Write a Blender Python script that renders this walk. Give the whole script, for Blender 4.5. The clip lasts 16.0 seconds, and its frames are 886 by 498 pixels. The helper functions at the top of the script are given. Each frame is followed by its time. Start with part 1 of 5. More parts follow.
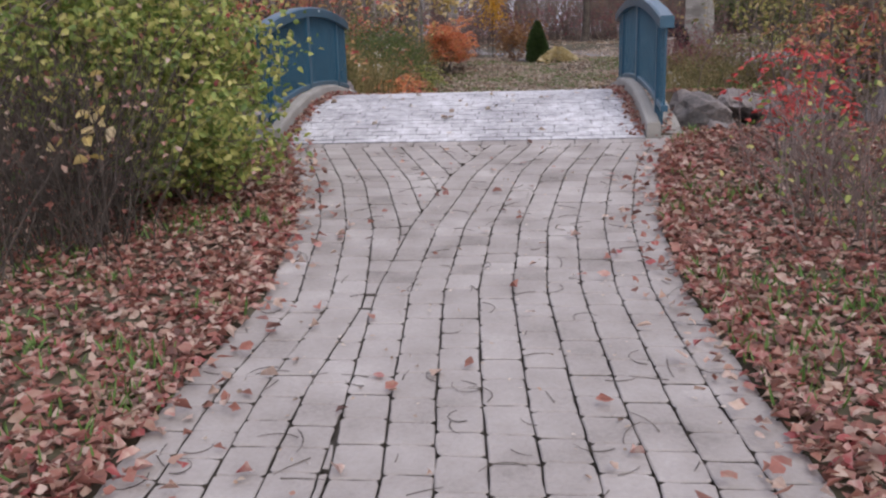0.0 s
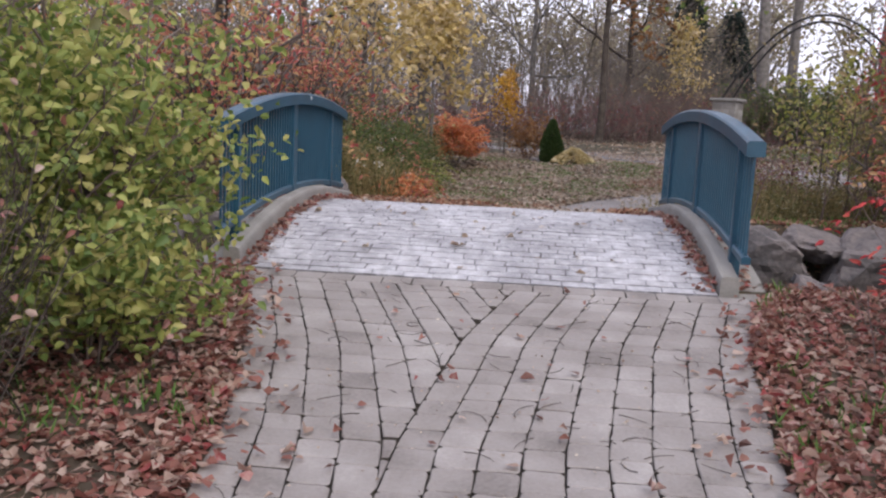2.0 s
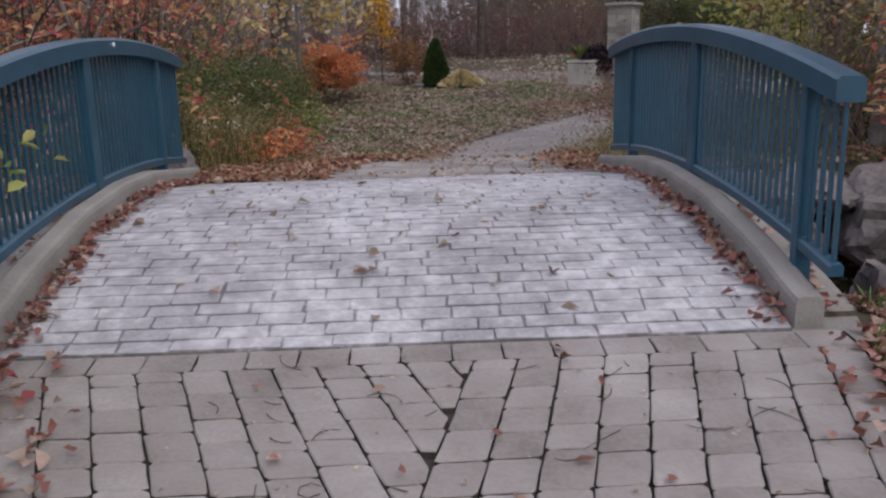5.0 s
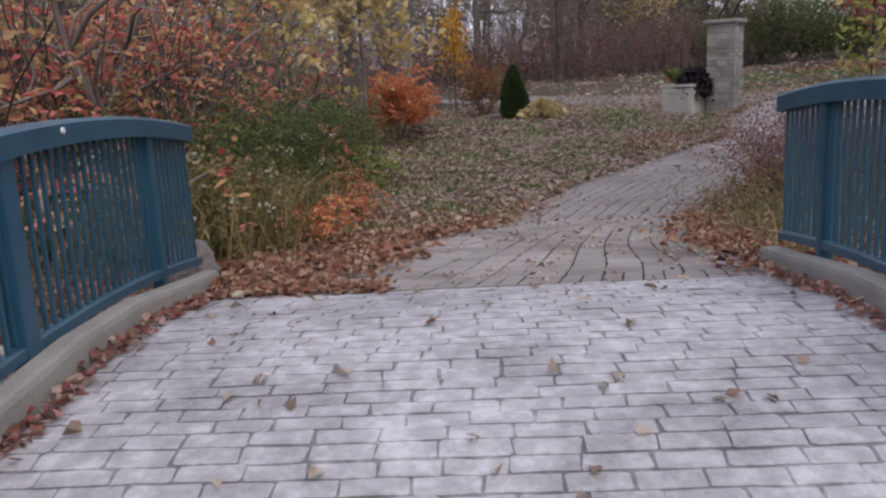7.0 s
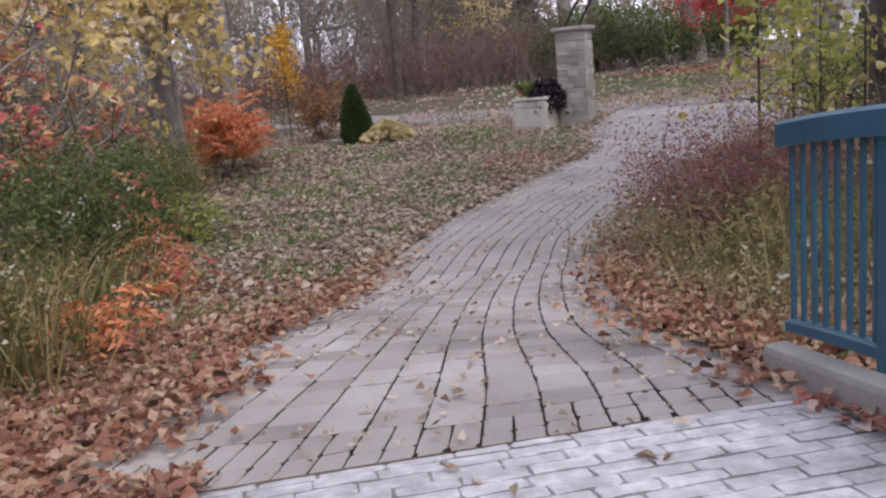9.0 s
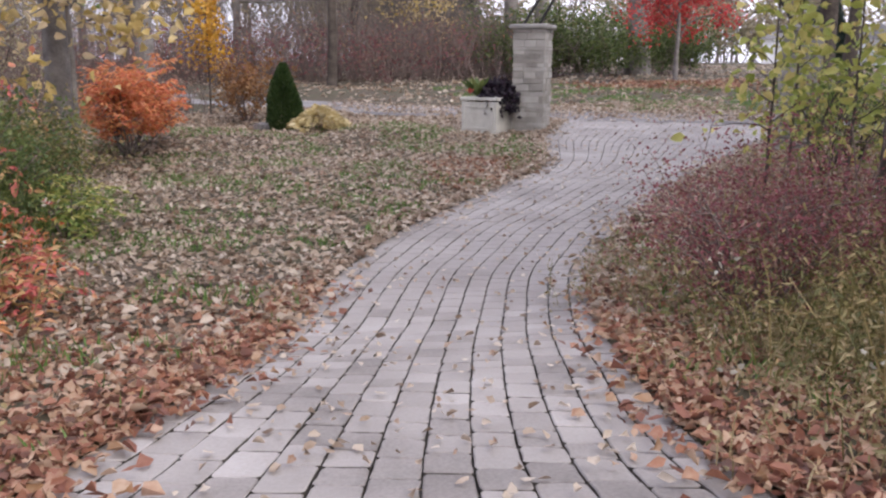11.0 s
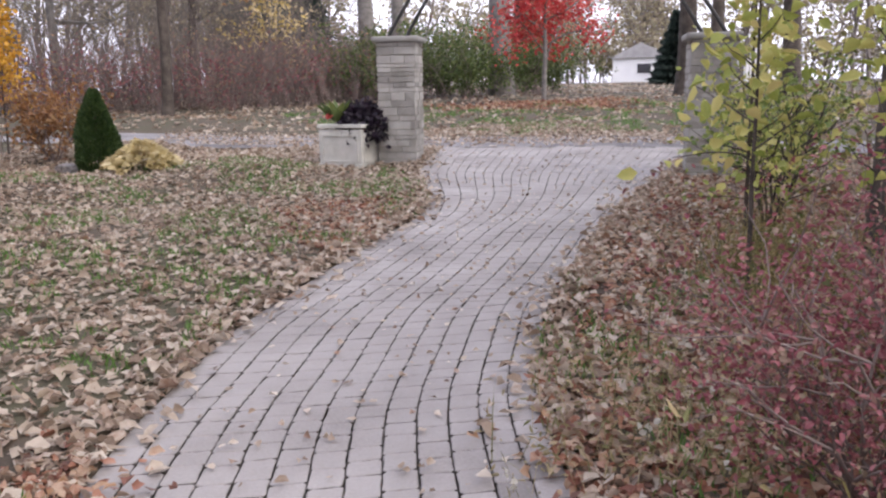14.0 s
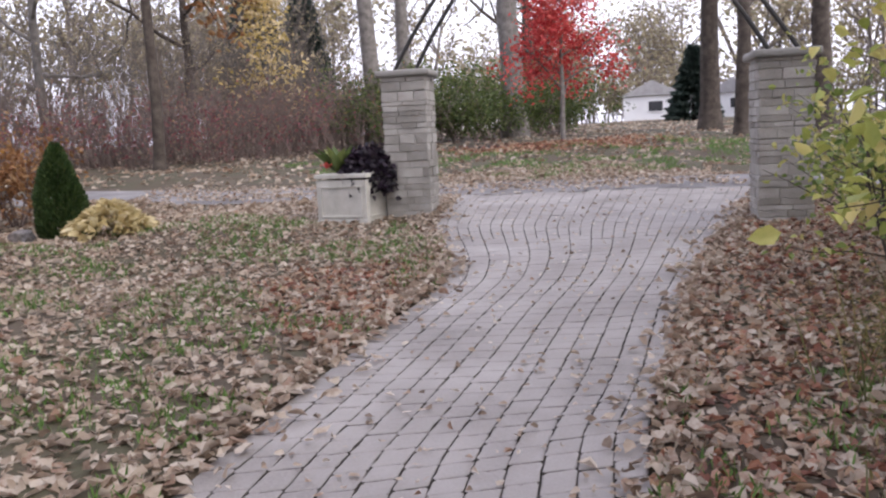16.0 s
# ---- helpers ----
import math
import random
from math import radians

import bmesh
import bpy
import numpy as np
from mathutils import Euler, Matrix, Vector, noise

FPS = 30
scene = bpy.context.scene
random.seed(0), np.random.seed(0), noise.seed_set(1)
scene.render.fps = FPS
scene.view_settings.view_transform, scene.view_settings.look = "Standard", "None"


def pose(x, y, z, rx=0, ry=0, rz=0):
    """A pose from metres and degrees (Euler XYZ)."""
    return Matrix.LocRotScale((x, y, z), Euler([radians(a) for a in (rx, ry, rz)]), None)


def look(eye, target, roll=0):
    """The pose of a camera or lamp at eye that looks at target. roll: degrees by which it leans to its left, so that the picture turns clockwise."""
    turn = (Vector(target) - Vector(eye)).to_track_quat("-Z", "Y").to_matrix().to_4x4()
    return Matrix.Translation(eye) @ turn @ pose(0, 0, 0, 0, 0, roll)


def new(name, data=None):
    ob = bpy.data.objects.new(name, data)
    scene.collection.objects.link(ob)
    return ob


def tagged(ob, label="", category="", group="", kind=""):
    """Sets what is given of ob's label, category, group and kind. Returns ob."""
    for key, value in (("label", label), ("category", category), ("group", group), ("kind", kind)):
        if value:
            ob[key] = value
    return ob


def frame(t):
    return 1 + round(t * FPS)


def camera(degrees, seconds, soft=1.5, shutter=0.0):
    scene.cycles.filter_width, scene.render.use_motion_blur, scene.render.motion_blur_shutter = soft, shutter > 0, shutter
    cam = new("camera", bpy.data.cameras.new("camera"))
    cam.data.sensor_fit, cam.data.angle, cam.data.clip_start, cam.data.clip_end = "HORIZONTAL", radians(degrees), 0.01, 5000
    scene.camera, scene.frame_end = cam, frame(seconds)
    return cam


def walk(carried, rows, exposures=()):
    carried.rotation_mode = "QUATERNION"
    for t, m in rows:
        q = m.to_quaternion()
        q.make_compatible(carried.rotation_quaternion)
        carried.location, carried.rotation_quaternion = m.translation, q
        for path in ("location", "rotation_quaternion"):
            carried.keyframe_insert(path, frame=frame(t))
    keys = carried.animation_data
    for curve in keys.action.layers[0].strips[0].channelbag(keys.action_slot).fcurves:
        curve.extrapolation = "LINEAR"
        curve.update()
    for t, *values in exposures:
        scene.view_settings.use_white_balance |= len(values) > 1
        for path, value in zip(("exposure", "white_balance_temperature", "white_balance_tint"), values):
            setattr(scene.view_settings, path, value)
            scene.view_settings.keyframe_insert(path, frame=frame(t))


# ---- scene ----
cam = camera(55.0, 16.0, soft=2.3)
PATH = [
    (0, (0.601, 0.029, 1.467), (0.401, 1.962, 0.995), -1.7),
    (0.5, (0.602, 0.516, 1.488), (0.393, 2.446, 1.005), 2.2),
    (1, (0.544, 1.012, 1.513), (0.323, 2.944, 1.047), 0.0),
    (1.5, (0.499, 1.498, 1.575), (0.26, 3.444, 1.179), -1.7),
    (2, (0.345, 1.88, 1.623), (0.15, 3.851, 1.342), 2.6),
    (2.5, (0.131, 2.34, 1.606), (0.069, 4.317, 1.308), -1.5),
    (3, (-0.063, 2.71, 1.617), (0.151, 4.679, 1.34), 0.1),
    (3.2, (-0.145, 2.815, 1.645), (0.11, 4.78, 1.372), -1.4),
    (5.3, (0.061, 4.572, 1.789), (0.087, 6.513, 1.309), -0.2),
    (5.5, (0.054, 4.787, 1.807), (0.027, 6.726, 1.318), 1.2),
    (6, (0.07, 5.255, 1.869), (-0.008, 7.187, 1.356), -2.7),
    (6.5, (0.03, 5.715, 1.954), (-0.147, 7.66, 1.525), -4.2),
    (7, (-0.014, 6.206, 2.0), (-0.108, 8.161, 1.588), -3.1),
    (7.5, (-0.018, 6.729, 2.081), (0.007, 8.676, 1.622), -1.4),
    (8, (-0.024, 7.224, 2.129), (0.109, 9.182, 1.744), -1.9),
    (8.2, (-0.027, 7.419, 2.119), (0.129, 9.374, 1.724), -3.6),
    (10.3, (-0.059, 9.274, 2.008), (0.33, 11.195, 1.61), -4.1),
    (10.5, (-0.038, 9.453, 2.014), (0.376, 11.368, 1.61), -3.6),
    (11, (-0.017, 9.885, 2.012), (0.439, 11.785, 1.587), 0.2),
    (11.5, (0.063, 10.302, 2.031), (0.623, 12.174, 1.606), -4.3),
    (12, (0.118, 10.711, 2.012), (0.742, 12.584, 1.694), -1.9),
    (12.5, (0.228, 11.13, 1.949), (0.927, 12.975, 1.622), -1.9),
    (13, (0.356, 11.52, 1.939), (1.138, 13.325, 1.58), 0.3),
    (13.5, (0.477, 11.946, 1.927), (1.321, 13.717, 1.541), -0.8),
    (14, (0.629, 12.443, 1.937), (1.394, 14.253, 1.565), -1.0),
    (14.5, (0.748, 13.002, 1.905), (1.507, 14.832, 1.635), -1.7),
    (15, (0.898, 13.451, 1.886), (1.661, 15.285, 1.648), -3.9),
    (15.5, (1.065, 13.905, 1.846), (1.828, 15.739, 1.609), -1.6),
    (16, (1.302, 14.364, 1.859), (2.052, 16.199, 1.592), -3.0),
]
EXPOSURES = [(0, 0.45), (1, 0.3), (2, 0.4), (3.2, 0.3), (5.3, -0.05), (6.5, -0.04), (7, 0.06), (8.2, 0.42), (10.4, 0.82), (12.5, 1.06), (14, 1.08), (16, 0.92)]
walk(cam, [(t, look(eye, target, roll)) for t, eye, target, roll in PATH], EXPOSURES)

# ---- world and light: an overcast autumn afternoon ----
world = bpy.data.worlds.new("overcast_sky")
scene.world = world
world.use_nodes = True
wn = world.node_tree
sky = wn.nodes.new("ShaderNodeTexSky")
sky.sky_type = "NISHITA"
sky.sun_disc = False
sky.sun_elevation, sky.sun_rotation = radians(38), radians(150)
sky.air_density, sky.dust_density, sky.ozone_density = 1.0, 6.0, 1.0
cloud = wn.nodes.new("ShaderNodeMixRGB")
cloud.inputs[0].default_value = 0.72
cloud.inputs[2].default_value = (7.5, 7.35, 8.9, 1)
wn.links.new(sky.outputs[0], cloud.inputs[1])
wn.links.new(cloud.outputs[0], wn.nodes["Background"].inputs[0])
wn.nodes["Background"].inputs[1].default_value = 0.15
sun = new("sun", bpy.data.lights.new("sun", "SUN"))
sun.data.energy, sun.data.angle, sun.data.color = 0.7, radians(25), (1.0, 0.96, 0.9)
sun.matrix_world = look((0, 0, 30), (-8.5, 15, 6))


# ---- materials ----
def mat(name, colors, rough=0.8, scale=8.0, fine=60.0, bump=0.3, metal=0.0, island=False, obj_random=0.0, translucent=0.0, spread=0.5, coat=0.0):
    """Colour from two scales of noise over a ramp, or from one random value an island, with fine relief."""
    m = bpy.data.materials.new(name)
    m.use_nodes = True
    nt = m.node_tree
    b = nt.nodes["Principled BSDF"]
    b.inputs["Roughness"].default_value, b.inputs["Metallic"].default_value = rough, metal
    b.inputs["Coat Weight"].default_value = coat
    tc = nt.nodes.new("ShaderNodeNewGeometry")
    n1, n2 = nt.nodes.new("ShaderNodeTexNoise"), nt.nodes.new("ShaderNodeTexNoise")
    n1.inputs["Scale"].default_value, n2.inputs["Scale"].default_value = scale, fine
    n1.inputs["Detail"].default_value, n2.inputs["Detail"].default_value = 4, 3
    for n in (n1, n2):
        nt.links.new(tc.outputs["Position"], n.inputs["Vector"])
    ramp = nt.nodes.new("ShaderNodeValToRGB")
    el = ramp.color_ramp.elements
    while len(el) < len(colors):
        el.new(0.5)
    for k, c in enumerate(colors):
        p = k / max(1, len(colors) - 1)
        el[k].position = p if island else 0.5 + (p - 0.5) * spread
        el[k].color = (*c, 1)
    mixv = nt.nodes.new("ShaderNodeMath")
    mixv.operation = "MULTIPLY_ADD"
    mixv.inputs[1].default_value = 0.35
    nt.links.new(n2.outputs[0], mixv.inputs[0])
    sub = nt.nodes.new("ShaderNodeMath")
    sub.operation = "MULTIPLY_ADD"
    sub.inputs[1].default_value, sub.inputs[2].default_value = (0.3, -0.32) if island else (1.0, -0.175)
    nt.links.new(n1.outputs[0], sub.inputs[0])
    nt.links.new(sub.outputs[0], mixv.inputs[2])
    val = mixv.outputs[0]
    if island:
        add = nt.nodes.new("ShaderNodeMath")
        nt.links.new(tc.outputs["Random Per Island"], add.inputs[0])
        nt.links.new(val, add.inputs[1])
        val = add.outputs[0]
    if obj_random:
        oi = nt.nodes.new("ShaderNodeObjectInfo")
        oa = nt.nodes.new("ShaderNodeMath")
        oa.operation = "MULTIPLY_ADD"
        oa.inputs[1].default_value = obj_random
        nt.links.new(oi.outputs["Random"], oa.inputs[0])
        of = nt.nodes.new("ShaderNodeMath")
        of.operation = "SUBTRACT"
        of.inputs[1].default_value = obj_random / 2
        nt.links.new(val, of.inputs[0])
        nt.links.new(of.outputs[0], oa.inputs[2])
        val = oa.outputs[0]
    nt.links.new(val, ramp.inputs[0])
    nt.links.new(ramp.outputs[0], b.inputs["Base Color"])
    if bump:
        bp = nt.nodes.new("ShaderNodeBump")
        bp.inputs["Strength"].default_value, bp.inputs["Distance"].default_value = bump, 0.01
        nt.links.new(n2.outputs[0], bp.inputs["Height"])
        nt.links.new(bp.outputs[0], b.inputs["Normal"])
    if translucent:
        tr, mx = nt.nodes.new("ShaderNodeBsdfTranslucent"), nt.nodes.new("ShaderNodeMixShader")
        mx.inputs[0].default_value = translucent
        nt.links.new(ramp.outputs[0], tr.inputs[0])
        nt.links.new(b.outputs[0], mx.inputs[1])
        nt.links.new(tr.outputs[0], mx.inputs[2])
        nt.links.new(mx.outputs[0], nt.nodes["Material Output"].inputs[0])
    return m


def leaf_mat(name, *colors):
    return mat(name, colors, rough=0.55, scale=3, fine=40, bump=0.15, island=True, translucent=0.38)


M_PAVER = mat("concrete_paver", [(0.15, 0.134, 0.125), (0.235, 0.214, 0.202), (0.29, 0.268, 0.256), (0.37, 0.35, 0.338)], 0.9, 3.2, 55, 0.6, obj_random=0.3, spread=0.75)
M_PAVER_REST = mat("concrete_paver_rest", [(0.15, 0.134, 0.125), (0.235, 0.214, 0.202), (0.29, 0.268, 0.256), (0.37, 0.35, 0.338)], 0.9, 3.2, 55, 0.6, spread=0.75)
M_PAVER_G = mat("weathered_garden_paver", [(0.15, 0.137, 0.131), (0.235, 0.217, 0.209), (0.29, 0.271, 0.262), (0.36, 0.341, 0.333)], 0.9, 1.4, 70, 0.4, obj_random=0.4, spread=0.7)
M_PAVER_GR = mat("weathered_garden_paver_rest", [(0.15, 0.137, 0.131), (0.235, 0.217, 0.209), (0.29, 0.271, 0.262), (0.36, 0.341, 0.333)], 0.9, 1.4, 70, 0.4, spread=0.7)
M_JOINT = mat("paver_joint_soil", [(0.03, 0.026, 0.022), (0.07, 0.06, 0.05)], 0.95, 6, 80, 0.4)


def whitewashed(name, bare, worn, white, cover, bump):
    """Stamped concrete under a bleached coat that has worn off in patches."""
    m = bpy.data.materials.new(name)
    m.use_nodes = True
    nt = m.node_tree
    b = nt.nodes["Principled BSDF"]
    b.inputs["Roughness"].default_value = 0.85
    geo = nt.nodes.new("ShaderNodeNewGeometry")

    def grain(scale, detail, lo, hi):
        n, r = nt.nodes.new("ShaderNodeTexNoise"), nt.nodes.new("ShaderNodeMapRange")
        n.inputs["Scale"].default_value, n.inputs["Detail"].default_value, n.inputs["Roughness"].default_value = scale, detail, 0.65
        r.inputs["From Min"].default_value, r.inputs["From Max"].default_value = lo, hi
        nt.links.new(geo.outputs["Position"], n.inputs["Vector"]), nt.links.new(n.outputs[0], r.inputs["Value"])
        return n.outputs[0], r.outputs[0]

    def blend(fac, a, c):
        x = nt.nodes.new("ShaderNodeMixRGB")
        nt.links.new(fac, x.inputs[0])
        for k, v in ((1, a), (2, c)):
            if isinstance(v, tuple):
                x.inputs[k].default_value = (*v, 1)
            else:
                nt.links.new(v, x.inputs[k])
        return x.outputs[0]

    _, coat = grain(1.3, 6, *cover)
    _, blotch = grain(11, 5, 0.36, 0.62)
    fine, speck = grain(75, 3, 0.35, 0.7)
    tone = blend(coat, blend(blotch, bare, worn), blend(blotch, worn, white))
    tone = blend(speck, blend(blotch, worn, tone), tone)
    nt.links.new(tone, b.inputs["Base Color"])
    bp = nt.nodes.new("ShaderNodeBump")
    bp.inputs["Strength"].default_value, bp.inputs["Distance"].default_value = bump, 0.008
    nt.links.new(fine, bp.inputs["Height"]), nt.links.new(bp.outputs[0], b.inputs["Normal"])
    return m


M_BRICK = whitewashed("bleached_stamped_concrete", (0.15, 0.146, 0.155), (0.37, 0.37, 0.395), (0.56, 0.565, 0.595), (0.4, 0.57), 1.0)
M_BRICK_JOINT = whitewashed("stamped_joint", (0.06, 0.057, 0.06), (0.15, 0.147, 0.155), (0.4, 0.402, 0.425), (0.42, 0.58), 0.4)
M_CURB = mat("weathered_concrete", [(0.15, 0.144, 0.134), (0.25, 0.242, 0.226), (0.33, 0.322, 0.305)], 0.9, 3, 70, 0.4, spread=0.8)
M_BLUE = mat("blue_painted_steel", [(0.009, 0.045, 0.078), (0.015, 0.067, 0.112), (0.024, 0.09, 0.145)], 0.42, 5, 120, 0.06, coat=0.15, spread=0.8)
M_SOIL = mat("leaf_mould_and_grass", [(0.035, 0.026, 0.018), (0.07, 0.052, 0.035), (0.055, 0.052, 0.028), (0.085, 0.066, 0.045)], 0.95, 0.9, 22, 0.9, spread=0.5)
M_ROCK = mat("boulder_stone", [(0.035, 0.033, 0.036), (0.1, 0.093, 0.095), (0.2, 0.175, 0.168), (0.32, 0.3, 0.295)], 0.85, 1.8, 26, 1.0, spread=0.6)
M_STONE = mat("buff_split_limestone", [(0.19, 0.178, 0.16), (0.29, 0.275, 0.252), (0.4, 0.385, 0.36)], 0.9, 3, 45, 0.8, obj_random=0.5, spread=0.8)
M_MORTAR = mat("pillar_mortar", [(0.2, 0.19, 0.165), (0.3, 0.28, 0.25)], 0.95, 6, 80, 0.3)
M_PLANTER = mat("cast_stone", [(0.36, 0.35, 0.31), (0.46, 0.45, 0.41), (0.53, 0.52, 0.48)], 0.85, 4, 60, 0.3)
M_IRON = mat("black_iron", [(0.012, 0.012, 0.013), (0.03, 0.028, 0.026)], 0.5, 8, 90, 0.1)
M_ROAD = mat("grey_gravel_road", [(0.10, 0.096, 0.1), (0.18, 0.172, 0.178), (0.26, 0.247, 0.25)], 0.95, 1.2, 60, 0.5, spread=0.6)
M_BARK = mat("grey_brown_bark", [(0.095, 0.086, 0.08), (0.17, 0.158, 0.148), (0.25, 0.236, 0.222)], 0.95, 5, 40, 0.9)
M_BARK_D = mat("dark_bark", [(0.028, 0.022, 0.018), (0.06, 0.048, 0.04), (0.1, 0.083, 0.07)], 0.95, 5, 40, 0.9)
M_TWIG = mat("purple_brown_twigs", [(0.085, 0.06, 0.056), (0.155, 0.116, 0.106), (0.22, 0.178, 0.16)], 0.9, 1.2, 30, 0.3)
M_TWIG_G = mat("grey_sumac_stems", [(0.1, 0.085, 0.078), (0.22, 0.19, 0.175)], 0.9, 3, 30, 0.3)
M_WATER = mat("dark_creek_water", [(0.012, 0.014, 0.012), (0.03, 0.032, 0.028)], 0.08, 2, 9, 0.12)
M_HOUSE = mat("white_siding", [(0.72, 0.72, 0.73), (0.8, 0.8, 0.8)], 0.7, 1, 20, 0.1)
M_ROOF = mat("grey_shingle", [(0.3, 0.29, 0.29), (0.42, 0.41, 0.41)], 0.9, 2, 30, 0.3)
M_PANE = mat("dark_window_pane", [(0.02, 0.022, 0.025), (0.04, 0.042, 0.05)], 0.1, 2, 9, 0.0)
L_RUST = leaf_mat("rust_litter", (0.11, 0.055, 0.046), (0.23, 0.1, 0.075), (0.33, 0.135, 0.105), (0.38, 0.26, 0.2), (0.54, 0.42, 0.35), (0.32, 0.07, 0.07))
L_COPPER = leaf_mat("copper_litter", (0.1, 0.055, 0.04), (0.24, 0.1, 0.07), (0.36, 0.17, 0.105), (0.5, 0.37, 0.27), (0.34, 0.2, 0.11))
L_TAN = leaf_mat("tan_litter", (0.15, 0.105, 0.075), (0.32, 0.24, 0.175), (0.45, 0.37, 0.29), (0.56, 0.49, 0.41), (0.27, 0.165, 0.11))
L_GRASS = leaf_mat("lawn_grass", (0.07, 0.14, 0.03), (0.11, 0.22, 0.045), (0.17, 0.27, 0.08))
L_YGREEN = leaf_mat("yellow_green_leaves", (0.1, 0.165, 0.04), (0.2, 0.26, 0.065), (0.34, 0.37, 0.1), (0.5, 0.45, 0.17))
L_YELLOW = leaf_mat("yellow_leaves", (0.42, 0.32, 0.1), (0.56, 0.43, 0.16), (0.62, 0.5, 0.26), (0.68, 0.57, 0.38))
L_DRY = leaf_mat("dry_weeds", (0.13, 0.14, 0.05), (0.22, 0.19, 0.09), (0.34, 0.28, 0.15), (0.46, 0.38, 0.24))
L_LIME = leaf_mat("lime_yellow_leaves", (0.24, 0.29, 0.06), (0.38, 0.41, 0.1), (0.54, 0.5, 0.16), (0.6, 0.5, 0.2))
L_HOSTA = leaf_mat("wilted_hosta_leaves", (0.42, 0.33, 0.16), (0.56, 0.47, 0.25), (0.66, 0.58, 0.38))
L_GOLD = leaf_mat("golden_leaves", (0.42, 0.2, 0.02), (0.55, 0.3, 0.03), (0.6, 0.38, 0.06))
L_ORANGE = leaf_mat("orange_sumac_leaves", (0.5, 0.12, 0.06), (0.64, 0.23, 0.1), (0.68, 0.36, 0.15), (0.56, 0.17, 0.11))
L_RED = leaf_mat("scarlet_leaves", (0.4, 0.025, 0.035), (0.55, 0.06, 0.06), (0.62, 0.14, 0.11))
L_SUMAC = leaf_mat("sumac_mixed_leaves", (0.4, 0.07, 0.075), (0.54, 0.16, 0.14), (0.56, 0.34, 0.16), (0.36, 0.27, 0.12))
L_WINE = leaf_mat("wine_red_leaves", (0.14, 0.048, 0.055), (0.23, 0.062, 0.078), (0.3, 0.12, 0.125), (0.26, 0.22, 0.14))
L_OLIVE = leaf_mat("olive_weeds", (0.07, 0.08, 0.025), (0.14, 0.14, 0.045), (0.26, 0.215, 0.09), (0.36, 0.27, 0.14))
L_GREEN = leaf_mat("green_leaves", (0.045, 0.075, 0.022), (0.09, 0.135, 0.04), (0.17, 0.2, 0.06))
L_CEDAR = leaf_mat("cedar_green", (0.025, 0.05, 0.016), (0.045, 0.085, 0.025), (0.08, 0.115, 0.035))
L_SPRUCE = leaf_mat("spruce_green", (0.02, 0.035, 0.03), (0.04, 0.06, 0.05))
L_DARK = leaf_mat("dark_purple_vine_leaves", (0.008, 0.006, 0.012), (0.02, 0.012, 0.024), (0.035, 0.02, 0.035))
# Far leaves: distance haze is put into the colour by paling it.
L_HAZE = leaf_mat("haze_paled_far_leaves", (0.2, 0.16, 0.12), (0.3, 0.25, 0.16), (0.38, 0.33, 0.21), (0.24, 0.225, 0.15))
L_SEED = leaf_mat("white_seed_heads", (0.4, 0.38, 0.32), (0.6, 0.58, 0.5))
L_BROWN = leaf_mat("brown_oak_leaves", (0.16, 0.07, 0.03), (0.27, 0.13, 0.05), (0.3, 0.18, 0.08))

# ---- terrain profile and plan ----
PY = [-10, 0, 4.4, 5.4, 6.5, 7.5, 10.8, 11.4, 12.4, 13.4, 15, 17, 19, 20, 22, 24, 25.3, 27, 30, 38, 60, 400]
PZ = [-.6, -.02, .29, .38, .512, .617, .79, .74, .67, .60, .39, .36, .43, .47, .53, .62, .72, .74, .8, 1.2, 1.8, 3.0]
DY = [7.3, 7.55, 8.0, 8.7, 9.4, 10.0, 10.82, 11.3]
DZ = [.6, .628, .75, .872, .915, .90, .80, .75]


def plain(x, y):
    """Height of the walked ground and the lawns, without the creek."""
    x, y = np.asarray(x, float), np.asarray(y, float)
    return np.interp(y, PY, PZ) + 0.02 * np.clip(x - 2, 0, 9) * np.clip((y - 14) / 4, 0, 1)


def deck(y):
    return np.interp(y, DY, DZ)


def ground(x, y):
    """Height of the soil: the plain, the creek that passes under the bridge, and gentle unevenness."""
    x, y = np.asarray(x, float), np.asarray(y, float)
    z = plain(x, y)
    mid = 9.2 + 0.35 * np.sin(x * 0.25)
    d = np.abs(y - mid)
    near = np.clip((40 - np.abs(x)) / 10, 0, 1)
    z = z - 1.35 * near * np.clip(1 - (d - 0.7) / 0.85, 0, 1) ** 0.8
    side = np.clip((np.abs(x - np.interp(y, [0, 12, 16, 20, 25], [0.3, 0.5, 1.6, 4.2, 8])) - 2.4) / 3, 0, 1)
    return z + side * 0.06 * (np.sin(x * 1.7 + 0.6 * y) + np.sin(y * 1.3 - 0.5 * x))


